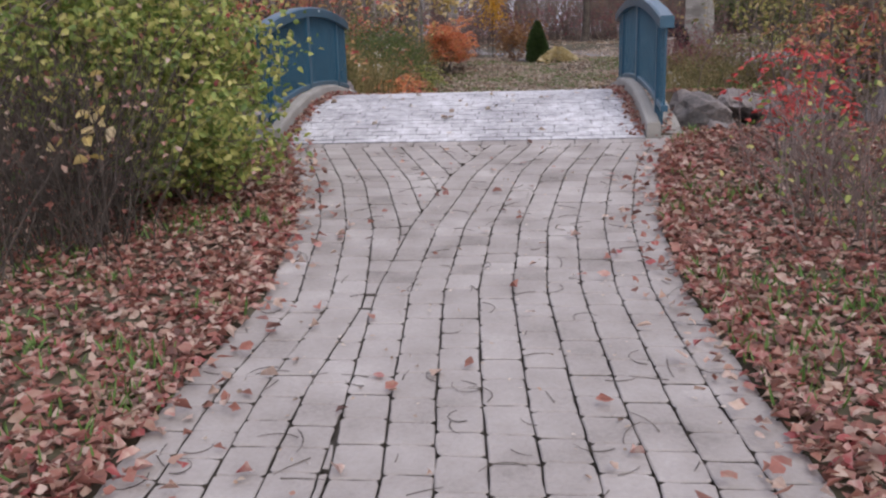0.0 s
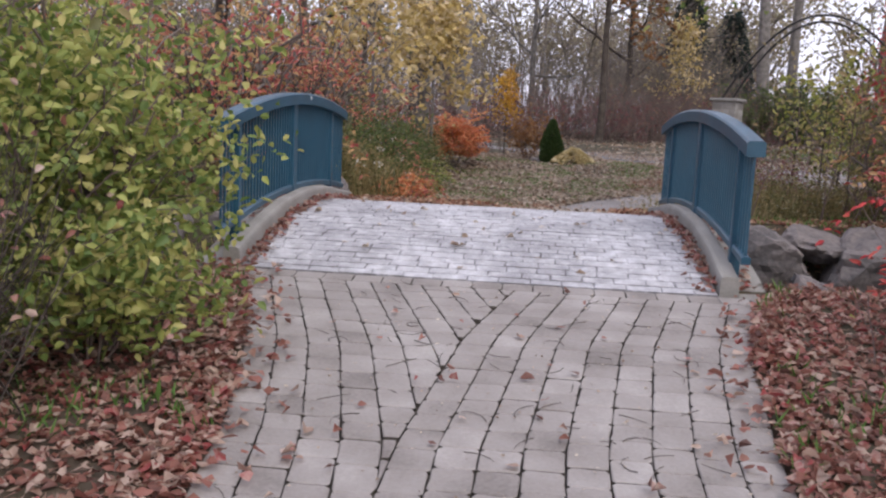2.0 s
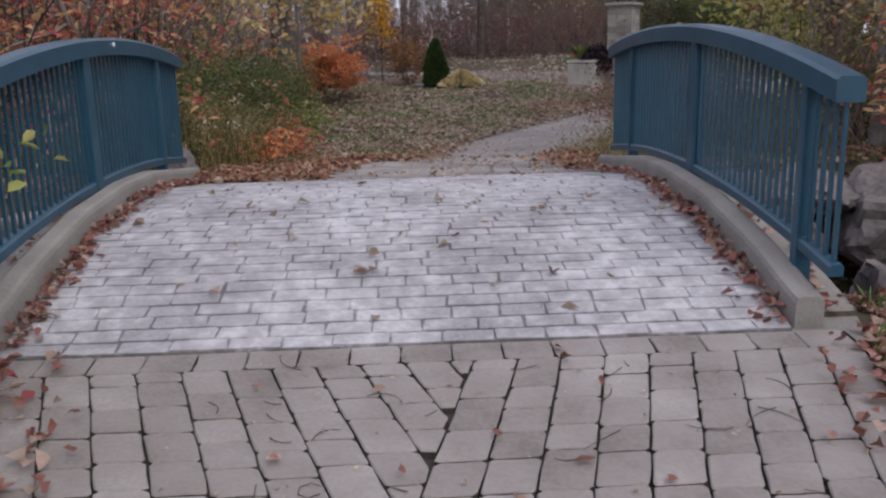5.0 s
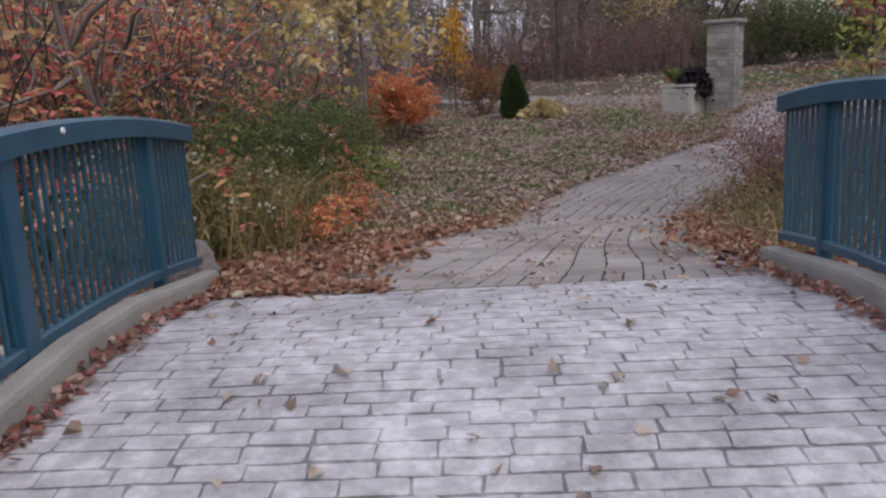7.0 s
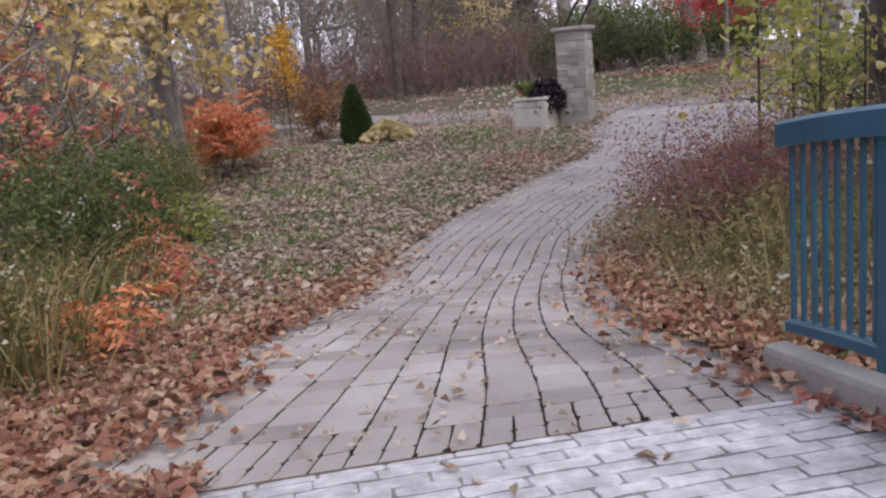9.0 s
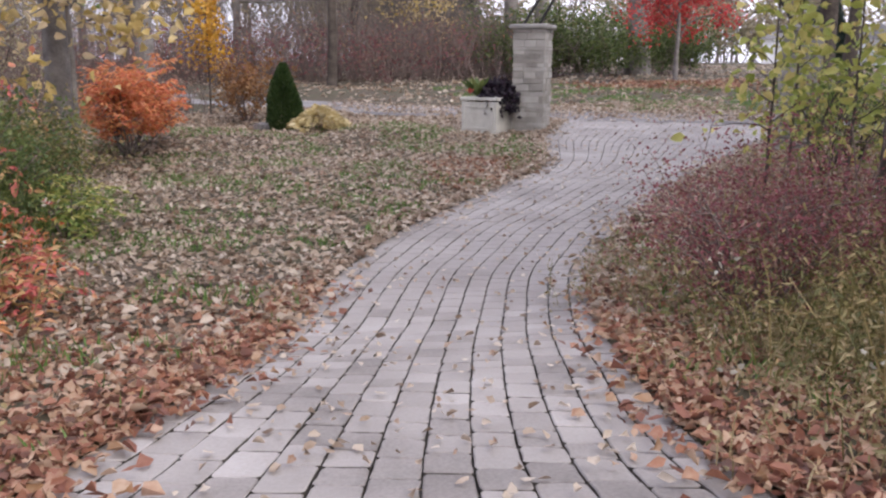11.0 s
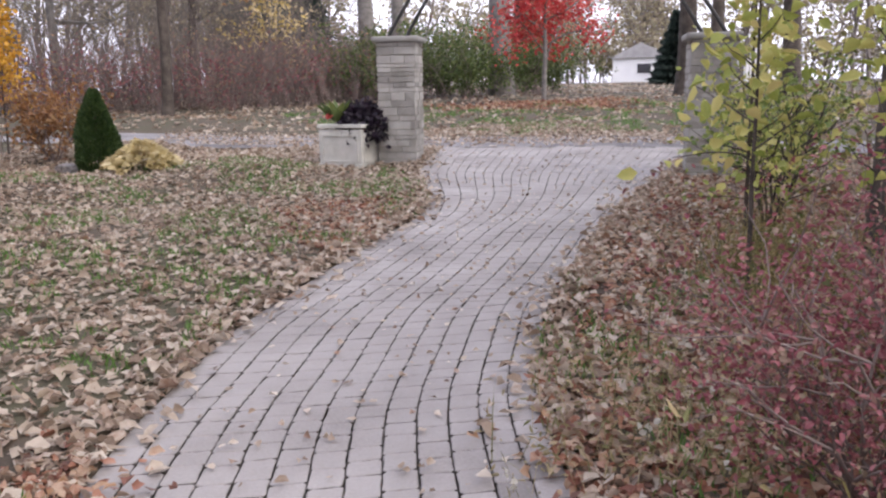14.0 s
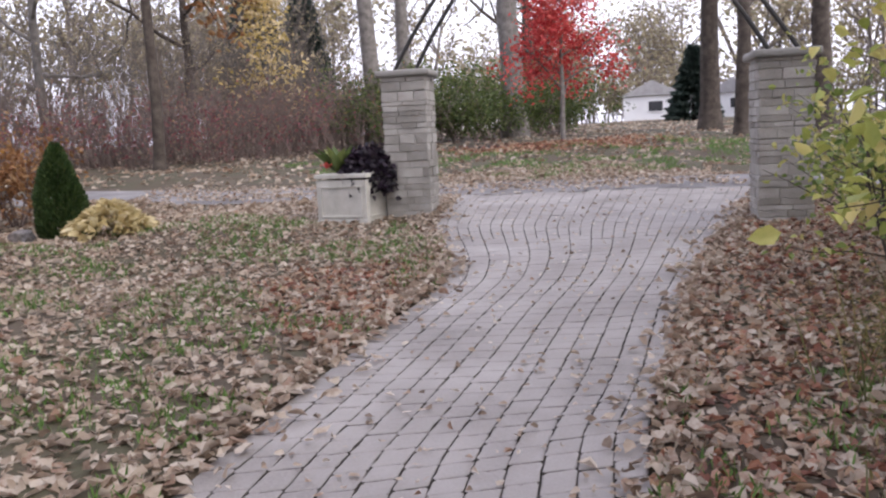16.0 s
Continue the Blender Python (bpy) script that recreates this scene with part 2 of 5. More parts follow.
LP = [(-0.72, -4), (-0.74, 2.3), (-0.76, 3.0), (-0.70, 3.9), (-0.88, 5.2), (-1.12, 6.2), (-1.58, 7.52)]
RP = [(1.52, -4), (1.50, 2.4), (1.45, 2.9), (1.37, 4.1), (1.40, 5.2), (1.56, 6.4), (1.86, 7.52)]
LQ = [(-1.55, 10.85), (-1.2, 11.8), (-0.62, 12.9), (-0.28, 13.6), (0.08, 14.65), (0.73, 16.6), (1.45, 18.0), (2.4, 19.2), (3.3, 20.3), (4.15, 21.3), (4.6, 22.25), (5.25, 24.3), (5.75, 25.2), (6.9, 27.2)]
RQ = [(1.6, 10.85), (1.66, 11.45), (1.54, 12.2), (1.62, 12.9), (2.0, 14.3), (2.65, 16.1), (3.6, 17.6), (4.25, 18.25), (5.35, 19.55), (6.2, 20.4), (7.1, 21.3), (8.3, 22.3), (9.0, 23.0), (10.6, 24.5)]


def resample(pts, n):
    p = np.array(pts, float)
    d = np.r_[0, np.cumsum(np.linalg.norm(np.diff(p, axis=0), axis=1))]
    s = np.linspace(0, d[-1], n)
    q = np.c_[np.interp(s, d, p[:, 0]), np.interp(s, d, p[:, 1])]
    for _ in range(3):
        q[1:-1] = (q[:-2] + 2 * q[1:-1] + q[2:]) / 4
    return q


def matched(pts, n):
    """The polyline by its own knots, so that both edges keep the same cross lines."""
    p = np.array(pts, float)
    k = np.linspace(0, len(p) - 1, n)
    q = np.c_[np.interp(k, range(len(p)), p[:, 0]), np.interp(k, range(len(p)), p[:, 1])]
    for _ in range(6):
        q[1:-1] = (q[:-2] + 2 * q[1:-1] + q[2:]) / 4
    return q


def inside(px, py, poly):
    px, py = np.asarray(px, float), np.asarray(py, float)
    hit = np.zeros(px.shape, bool)
    for (x0, y0), (x1, y1) in zip(poly, np.roll(poly, -1, 0)):
        if y0 != y1:
            hit ^= ((y0 > py) != (y1 > py)) & (px < (x1 - x0) * (py - y0) / (y1 - y0) + x0)
    return hit


PRE = np.array(LP + RP[::-1], float)
QL, QR = matched(LQ, 120), matched(RQ, 120)
POST = np.r_[QL, QR[::-1]]
ROAD = np.array([(-60, 77.5), (1.9, 31.2), (4.9, 28.9), (6.9, 27.25), (10.6, 24.5), (60, -14), (61.5, -12), (11.6, 26.3), (8.2, 29.3), (5.6, 31.4), (1.9, 34.2), (-58, 80)], float)


# ---- mesh helpers ----
def mesh_of(name, verts, faces, material, smooth=False):
    """A mesh from arrays: faces all have the same number of corners."""
    verts, faces = np.asarray(verts, np.float32), np.asarray(faces, np.int32)
    me = bpy.data.meshes.new(name)
    k = faces.shape[1]
    me.vertices.add(len(verts)), me.loops.add(faces.size), me.polygons.add(len(faces))
    me.vertices.foreach_set("co", verts.ravel())
    me.loops.foreach_set("vertex_index", faces.ravel())
    me.polygons.foreach_set("loop_start", np.arange(0, faces.size, k, dtype=np.int32))
    if smooth:
        me.polygons.foreach_set("use_smooth", np.ones(len(faces), bool))
    me.update(calc_edges=True)
    me.validate()
    if material:
        me.materials.append(material)
    return me


def data_part(name, me, parent, label=""):
    ob = new(name, me)
    ob.parent = parent
    if label:
        ob["label"] = label
    return ob


def part(name, bm, material, parent, label="", smooth=False):
    me = bpy.data.meshes.new(name)
    bmesh.ops.recalc_face_normals(bm, faces=bm.faces)
    bm.to_mesh(me)
    bm.free()
    me.materials.append(material)
    if smooth:
        for p in me.polygons:
            p.use_smooth = True
    return data_part(name, me, parent, label)


def thing(name, at, label, category, group="", turn=0.0):
    ob = new(name)
    ob.empty_display_size = 0.1
    ob.matrix_world = pose(*at, 0, 0, turn)
    return tagged(ob, label, category, group)


def box(bm, size, at=(0, 0, 0), bevel=0.0, turn=None):
    m = Matrix.Translation(at) @ (turn or Matrix()) @ Matrix.Diagonal((*size, 1))
    vs = bmesh.ops.create_cube(bm, size=1, matrix=m)["verts"]
    if bevel:
        es = list({e for v in vs for e in v.link_edges})
        bmesh.ops.bevel(bm, geom=es, offset=bevel, segments=2, affect="EDGES", profile=0.6)
    return bm


def sweep(profile, path):
    """Quads of a closed profile (across, up) carried along y by path rows of (x, y, z, factor)."""
    n, v, f = len(profile), [], []
    for x, y, z, s in path:
        v += [(x + s * a, y, z + b) for a, b in profile]
    for i in range(len(path) - 1):
        for k in range(n):
            a, b = i * n + k, i * n + (k + 1) % n
            f.append((a, b, b + n, a + n))
    bm = bmesh.new()
    bv = [bm.verts.new(p) for p in v]
    for q in f:
        bm.faces.new([bv[i] for i in q])
    bm.faces.new(bv[:n]), bm.faces.new(bv[-n:])
    return bm


def tubes(lines, sides=5):
    """Vertices and quads of tapered tubes; lines of (points, radii)."""
    V, F, o = [], [], 0
    ang = np.linspace(0, 2 * np.pi, sides, endpoint=False)
    ca, sa = np.cos(ang), np.sin(ang)
    for pts, rad in lines:
        pts = np.asarray(pts, float)
        n = len(pts)
        d = np.gradient(pts, axis=0)
        d /= np.linalg.norm(d, axis=1)[:, None] + 1e-9
        ref = np.array([1.0, 0.13, 0.07]) if abs(d[0][0]) < 0.8 else np.array([0.1, 1.0, 0.1])
        u = np.cross(d, ref)
        u /= np.linalg.norm(u, axis=1)[:, None] + 1e-9
        w = np.cross(d, u)
        r = np.linspace(rad[0], rad[1], n)[:, None, None]
        V.append((pts[:, None] + r * (u[:, None] * ca[None, :, None] + w[:, None] * sa[None, :, None])).reshape(-1, 3))
        i, k = np.meshgrid(np.arange(n - 1), np.arange(sides), indexing="ij")
        a, b = o + i * sides + k, o + i * sides + (k + 1) % sides
        F.append(np.stack([a, b, b + sides, a + sides], -1).reshape(-1, 4))
        o += n * sides
    return np.concatenate(V), np.concatenate(F)


def unit(a):
    return a / (np.linalg.norm(a, axis=-1, keepdims=True) + 1e-9)


def leaves(pos, way, normal, length, width, fold=0.25):
    """Folded pointed leaves: two halves raised from the rib, with a drooping tip."""
    n = len(pos)
    way = unit(way)
    side = unit(np.cross(way, normal))
    up = unit(np.cross(side, way))
    length, width = np.broadcast_to(length, n)[:, None], np.broadcast_to(width, n)[:, None]
    fold = np.broadcast_to(fold, n)[:, None]
    tip = pos + way * length - up * length * 0.12
    lo, hi = pos + way * length * 0.3, pos + way * length * 0.68 - up * length * 0.04
    v = np.stack([pos, lo + side * width * 0.5 + up * width * fold, hi + side * width * 0.4 + up * width * fold, tip, hi - side * width * 0.4 + up * width * fold, lo - side * width * 0.5 + up * width * fold], 1)
    o = np.arange(n)[:, None] * 6
    f = np.stack([o + [[0, 1, 2, 3]], o + [[0, 3, 4, 5]]], 1).reshape(-1, 4)
    return v.reshape(-1, 3), f


def rnd_dirs(rng, n, up=0.0):
    d = rng.normal(size=(n, 3))
    d[:, 2] = d[:, 2] * 0.7 + up
    return unit(d)


def grow(rng, base, way, length, radius, depth, lines, tips, spread=0.9, lift=0.15, kids=4, wob=0.12, segs=5):
    """A limb and its side limbs, as tapered polylines."""
    way = unit(np.asarray(way, float))
    pts, p, d = [np.asarray(base, float)], np.asarray(base, float), way
    for _ in range(segs):
        d = unit(d + rng.normal(size=3) * wob + np.array([0, 0, lift * 0.3]))
        p = p + d * length / segs
        pts.append(p)
    lines.append((pts, (radius, radius * (0.45 if depth else 0.3))))
    if depth == 0:
        tips.extend(pts[1:])
        return
    for k in range(kids):
        f = 0.35 + 0.65 * (k + rng.random()) / kids
        q = np.array(pts)[min(segs, int(f * segs))]
        side = rng.normal(size=3)
        side -= way * side.dot(way)
        nd = unit(way * (1 - 0.45 * spread) + unit(side) * spread + np.array([0, 0, lift]))
        grow(rng, q, nd, length * rng.uniform(0.45, 0.7), radius * 0.5, depth - 1, lines, tips, spread, lift, kids, wob * 1.3, max(3, segs - 1))


def spray(rng, tips, n, length, leaflet, droop=0.5, pairs=8):
    """Feather-shaped compound leaves, each a drooping rib with pairs of leaflets."""
    P, W, N = [], [], []
    for i in range(n):
        t = tips[rng.integers(len(tips))]
        a = rng.uniform(0, 2 * np.pi)
        h = np.array([np.cos(a), np.sin(a), rng.uniform(0.0, 0.6)])
        s = np.linspace(0.1, 1, pairs)[:, None]
        q = t + h * s * length + np.array([0, 0, -1.0]) * (s ** 2) * length * droop
        side = unit(np.cross(h, [0, 0, 1.0]))
        for sg in (1, -1):
            P.append(q), W.append(np.tile(side * sg + h * 0.5 + np.array([0, 0, -0.35]), (pairs, 1)) + rng.normal(size=(pairs, 3)) * 0.35)
            N.append(np.tile([0, 0, 1.0], (pairs, 1)) + rng.normal(size=(pairs, 3)) * 0.55)
    P, W, N = np.concatenate(P), np.concatenate(W), np.concatenate(N)
    return leaves(P, W, N, leaflet * rng.uniform(0.7, 1.15, len(P)), leaflet * 0.36)


def plant(name, at, label, category, seed, height, spread, leafmat, n_leaves, leaf, stems=7, stemmat=None, depth=1, stem_r=0.012, kids=5, mode="leaf", jitter=0.1, group="", lean=0.6, droop=0.5, wob=0.14, low=0.15):
    """A bush of several leaning, branching stems and loose foliage round its outer twigs."""
    rng = np.random.default_rng(seed)
    z = float(ground(at[0], at[1]))
    ob = thing(name, (at[0], at[1], z - 0.03), label, category, group)
    lines, tips = [], []
    for k in range(stems):
        a = 2 * np.pi * (k + rng.random() * 0.8) / stems
        out = np.array([np.cos(a), np.sin(a), 0])
        L = height * rng.uniform(0.65, 0.95)
        grow(rng, out * 0.06 * spread, out * lean * spread / height + np.array([0, 0, 1.0]), L, stem_r * rng.uniform(0.8, 1.3), depth, lines, tips, 0.8, 0.12, kids, wob)
    v, f = tubes(lines, 4)
    data_part("stem", mesh_of("stem", v, f, stemmat or M_TWIG, True), ob)
    tips = np.array(tips)
    tips = tips[tips[:, 2] > low * height]
    if n_leaves:
        if mode == "spray":
            v, f = spray(rng, tips, n_leaves, leaf * 4.2, leaf, droop)
        else:
            p = tips[rng.integers(len(tips), size=n_leaves)] + rng.normal(size=(n_leaves, 3)) * jitter * np.array([1, 1, 0.8])
            p[:, 2] = np.maximum(p[:, 2], 0.06)
            v, f = leaves(p, rnd_dirs(rng, n_leaves, -0.25), rnd_dirs(rng, n_leaves, 0.9), leaf * rng.uniform(0.6, 1.25, n_leaves), leaf * rng.uniform(0.45, 0.65, n_leaves))
        data_part("foliage", mesh_of("foliage", v, f, leafmat), ob)
    return ob


def tree(name, at, label, seed, height, trunk_r, leafmat, n_leaves, leaf, bark=None, first=0.35, kids=9, limb=0.42, depth=2, group="", category="tree", jitter=0.25, lean=(0, 0), lift=0.3, sub=4, spread=0.9):
    """A tapered trunk with roots' flare, limbs and a crown of many small leaves."""
    rng = np.random.default_rng(seed)
    z = float(ground(at[0], at[1]))
    ob = thing(name, (at[0], at[1], z - 0.05), label, category, group)
    n = 12
    s = np.linspace(0, 1, n)
    trunk = np.c_[lean[0] * s + np.cumsum(rng.normal(size=n)) * trunk_r * 0.12, lean[1] * s + np.cumsum(rng.normal(size=n)) * trunk_r * 0.12, s * height]
    lines, tips = [(trunk, (trunk_r, trunk_r * 0.25)), ([trunk[0] - [0, 0, 0.05], trunk[0] + [0, 0, 0.5 * trunk_r], trunk[0] + [0, 0, 2.5 * trunk_r]], (trunk_r * 1.45, trunk_r * 0.98))], []
    for k in range(kids):
        h = first + (0.97 - first) * (k + rng.random() * 0.7) / kids
        q = np.array([np.interp(h, s, trunk[:, i]) for i in range(3)])
        a = k * 2.4 + rng.random()
        way = np.array([np.cos(a), np.sin(a), lift + 0.5 * h])
        grow(rng, q, way, height * limb * (1.15 - 0.75 * h) * rng.uniform(0.8, 1.2), trunk_r * 0.42 * (1.2 - 0.8 * h), depth - 1, lines, tips, spread, 0.15, sub, 0.16)
    if depth == 1:
        for line in lines[2:]:
            v, f = tubes([line], 5)
            data_part("branch", mesh_of("branch", v, f, bark or M_BARK, True), ob)
        lines = lines[:1]
    v, f = tubes(lines, 7 if trunk_r > 0.12 else 5)
    data_part("trunk", mesh_of("trunk", v, f, bark or M_BARK, True), ob)
    if n_leaves:
        tips = np.array(tips)
        p = tips[rng.integers(len(tips), size=n_leaves)] + rng.normal(size=(n_leaves, 3)) * jitter
        v, f = leaves(p, rnd_dirs(rng, n_leaves, -0.3), rnd_dirs(rng, n_leaves, 0.8), leaf * rng.uniform(0.6, 1.25, n_leaves), leaf * rng.uniform(0.5, 0.75, n_leaves))
        data_part("crown", mesh_of("crown", v, f, leafmat), ob)
    return ob


def weeds(name, label, seed, centres, n, height, leafmat, width=0.012, spread=0.35, seeds=0, flat=0.0, category="weeds", leafy=0):
    """Tall grass and weed blades round several centres, one uncountable mass."""
    rng = np.random.default_rng(seed)
    c = np.array(centres, float)[rng.integers(len(centres), size=n)]
    xy = c + rng.normal(size=(n, 2)) * spread
    z = ground(xy[:, 0], xy[:, 1])
    p = np.c_[xy, z - 0.02]
    h = height * rng.uniform(0.45, 1.1, n)
    bend = rng.normal(size=(n, 2)) * (0.25 + flat)
    mid = p + np.c_[bend * h[:, None] * 0.35, h * 0.6]
    tip = p + np.c_[bend * h[:, None], h * (1 - 0.25 * np.linalg.norm(bend, axis=1))]
    side = np.c_[unit(rng.normal(size=(n, 2))) * width, np.zeros(n)]
    v = np.stack([p - side, p + side, mid + side * 0.8, mid - side * 0.8, tip], 1).reshape(-1, 3)
    o = np.arange(n)[:, None] * 5
    f = np.stack([o + [[0, 1, 2]], o + [[0, 2, 3]], o + [[3, 2, 4]]], 1).reshape(-1, 3)
    ob = tagged(new(name, mesh_of(name, v, f, leafmat)), label, category, kind="stuff")
    if leafy:
        k = rng.integers(n, size=leafy)
        t = rng.uniform(0.25, 1.0, leafy)[:, None]
        q = p[k] * (1 - t) + tip[k] * t + rng.normal(size=(leafy, 3)) * 0.03
        v, f = leaves(q, rnd_dirs(rng, leafy, 0.1), rnd_dirs(rng, leafy, 0.6), rng.uniform(0.022, 0.06, leafy), 0.014)
        data_part("foliage", mesh_of("foliage", v, f, leafmat), ob)
    if seeds:
        k = rng.integers(n, size=seeds)
        q = np.repeat(tip[k], 5, 0) + rng.normal(size=(seeds * 5, 3)) * 0.025
        v, f = leaves(q, rnd_dirs(rng, len(q), 0.4), rnd_dirs(rng, len(q)), 0.035, 0.025)
        data_part("seed_heads", mesh_of("seed_heads", v, f, L_SEED), ob, "fluffy white seed heads")
    return ob


def thicket(name, label, seed, line, width, n, height, r, leafmat, n_leaves, leaf, stemmat=None, category="thicket", kids=3):
    """A dense mass of thin branching stems along a line, one uncountable mass, with sparse leaves."""
    rng = np.random.default_rng(seed)
    line = np.array(line, float)
    k = rng.uniform(0, len(line) - 1, n)
    x, y = np.interp(k, range(len(line)), line[:, 0]) + rng.normal(size=n) * width, np.interp(k, range(len(line)), line[:, 1]) + rng.normal(size=n) * width
    z = ground(x, y)
    lines, tips = [], []
    for i in range(n):
        h = height * rng.uniform(0.5, 1.1)
        way = np.array([rng.normal() * 0.3, rng.normal() * 0.3, 1.0])
        grow(rng, (x[i], y[i], z[i] - 0.05), way, h, r, 1, lines, tips, 0.75, 0.2, kids, 0.14, 4)
    v, f = tubes(lines, 3)
    ob = tagged(new(name, mesh_of(name, v, f, stemmat or M_TWIG)), label, category, kind="stuff")
    if n_leaves:
        tips = np.array(tips)
        p = tips[rng.integers(len(tips), size=n_leaves)] + rng.normal(size=(n_leaves, 3)) * 0.12
        v, f = leaves(p, rnd_dirs(rng, n_leaves, -0.3), rnd_dirs(rng, n_leaves, 0.7), leaf * rng.uniform(0.6, 1.2, n_leaves), leaf * 0.55)
        data_part("foliage", mesh_of("foliage", v, f, leafmat), ob)
    return ob


def boulder(at, size, seed, label, sink=0.15, turn=0.0):
    rng = np.random.default_rng(seed)
    bm = bmesh.new()
    bmesh.ops.create_icosphere(bm, subdivisions=4, radius=1)
    cuts = unit(rng.normal(size=(14, 3)))
    off = rng.uniform(0.5, 0.85, 14)
    for v in bm.verts:
        p = np.array(v.co)
        for c, o in zip(cuts, off):
            e = p.dot(c) - o
            if e > 0:
                p = p - c * e * 0.97
        p = p * (1.12 - 0.22 * abs(noise.noise(Vector(p) * 2.1 + Vector((seed, 0, 0)))) + 0.09 * noise.noise(Vector(p) * 6 + Vector((seed, 3, 0))) + 0.04 * noise.noise(Vector(p) * 15 + Vector((seed, 3, 0))))
        v.co = Vector(p * np.array(size))
    me = bpy.data.meshes.new("boulder")
    bm.to_mesh(me)
    bm.free()
    me.materials.append(M_ROCK)
    ob = new("boulder", me)
    ob.matrix_world = pose(at[0], at[1], at[2] + size[2] * (1 - sink), 0, 0, turn)
    return tagged(ob, label, "rock", "creek boulders")


# ---- the ground ----
gx = np.unique(np.r_[-400, -200, -100, -60, -40, np.arange(-30, -8, 1.0), np.arange(-8, 13, 0.14), np.arange(13, 40, 1.0), 40, 60, 100, 200, 400])
gy = np.unique(np.r_[-200, -100, -50, np.arange(-30, -4, 2.0), np.arange(-4, 29, 0.14), np.arange(29, 60, 1.0), 60, 90, 150, 300, 600])
X, Y = np.meshgrid(gx, gy)
Z = ground(X, Y) + 0.012
low = inside(X, Y, PRE) | inside(X, Y, POST)
Z = np.where(low, Z - 0.09, Z) - np.where(inside(X, Y, ROAD), 0.03, 0)
ni, nj = X.shape
i, j = np.meshgrid(np.arange(ni - 1), np.arange(nj - 1), indexing="ij")
a = i * nj + j
tagged(new("ground", mesh_of("ground", np.c_[X.ravel(), Y.ravel(), Z.ravel()], np.stack([a, a + 1, a + nj + 1, a + nj], -1).reshape(-1, 4), M_SOIL, True)), "dark leaf mould soil with patchy thin grass", "ground", kind="structure")

wx = np.linspace(-30, 30, 61)
wv = np.r_[np.c_[wx, 9.2 + 0.35 * np.sin(wx * 0.25) - 1.5, np.full(61, -0.42)], np.c_[wx, 9.2 + 0.35 * np.sin(wx * 0.25) + 1.5, np.full(61, -0.42)]]
tagged(new("creek_water", mesh_of("creek_water", wv, [(k, k + 1, k + 62, k + 61) for k in range(60)], M_WATER)), "dark still creek water under the footbridge", "water", kind="structure")

rv, rf = [], []
ra, rb = ROAD[:6], ROAD[6:][::-1]
for k in range(6):
    for m in range(5):
        q = ra[k] + (rb[k] - ra[k]) * m / 4
        rv.append((*q, 0))
rows = []
for k in range(5):
    n = 24 if k in (0, 4) else 6
    for t in np.linspace(0, 1, n, endpoint=False):
        rows.append((ra[k] * (1 - t) + ra[k + 1] * t, rb[k] * (1 - t) + rb[k + 1] * t))
rv = [(*(p * (1 - m / 4) + q * m / 4), float(plain(*(p * (1 - m / 4) + q * m / 4))) - 0.012 + 0.04 * (m in (1, 2, 3))) for p, q in rows for m in range(5)]
rf = [(k * 5 + m, k * 5 + m + 1, k * 5 + m + 6, k * 5 + m + 5) for k in range(len(rows) - 1) for m in range(4)]
tagged(new("road", mesh_of("road", rv, rf, M_ROAD, True)), "narrow pale grey gravel lane with leaf litter", "road", kind="structure")


def sheet(name, left, right, lift, material, label, across=8):
    V, F = [], []
    for p, q in zip(left, right):
        for m in range(across + 1):
            x, y = p + (q - p) * m / across
            V.append((x, y, float(plain(x, y)) + lift))
    w = across + 1
    for k in range(len(left) - 1):
        F += [(k * w + m, k * w + m + 1, (k + 1) * w + m + 1, (k + 1) * w + m) for m in range(across)]
    return tagged(new(name, mesh_of(name, V, F, material, True)), label, "path", kind="structure")


path_1 = sheet("pavement_approach", resample(LP, 60), resample(RP, 60), -0.026, M_JOINT, "grey concrete paver path with dark soil joints")
path_2 = sheet("pavement_garden", QL, QR, -0.026, M_JOINT, "curving grey concrete paver path with dark joints")

# ---- the bridge ----
bridge = thing("footbridge", (0, 9.2, 0), "arched concrete footbridge with stamped brick deck and curbs", "bridge")
bridge.matrix_world = Matrix()
ys = np.linspace(7.5, 10.83, 30)
slab = [(-1.95, -0.005), (1.95, -0.005), (1.95, -0.3), (-1.95, -0.3)]
part("deck_slab", sweep(slab, [(0, y, float(deck(y)) - 0.013, 1) for y in ys]), M_CURB, bridge)
bed = [(-1.605, 0), (1.605, 0), (1.605, -0.02), (-1.605, -0.02)]
part("joint_bed", sweep(bed, [(0, y, float(deck(y)) - 0.0055, 1) for y in np.linspace(7.508, 10.826, 60)]), M_BRICK_JOINT, bridge, "grey recessed joints of the stamped deck")
for sx in (-1, 1):
    prof = [(0, -0.1), (0.005, 0.09), (0.012, 0.112), (0.03, 0.122), (0.1, 0.122), (0.118, 0.112), (0.125, 0.09), (0.125, -0.1)]
    cy = np.linspace(7.52, 11.18, 26)
    part("curb", sweep(prof, [(sx * 1.615, y, float(deck(y)), sx) for y in cy]), M_CURB, bridge, "grey cast concrete curb")
for y0, z0 in ((7.62, -0.3), (10.74, -0.07)):
    part("abutment", box(bmesh.new(), (3.9, 0.35, 1.6), (0, y0, z0), 0.02), M_CURB, bridge, "rough concrete abutment")

RY0, RY1 = 7.48, 11.2


def arch(y, ends, rise, tilt):
    u = (y - (RY0 + RY1) / 2) / ((RY1 - RY0) / 2)
    return ends + rise * (1 - u * u) + tilt * u


TOP, BOTTOM = (1.595, 0.18, 0.065), (0.878, 0.15, 0.04)


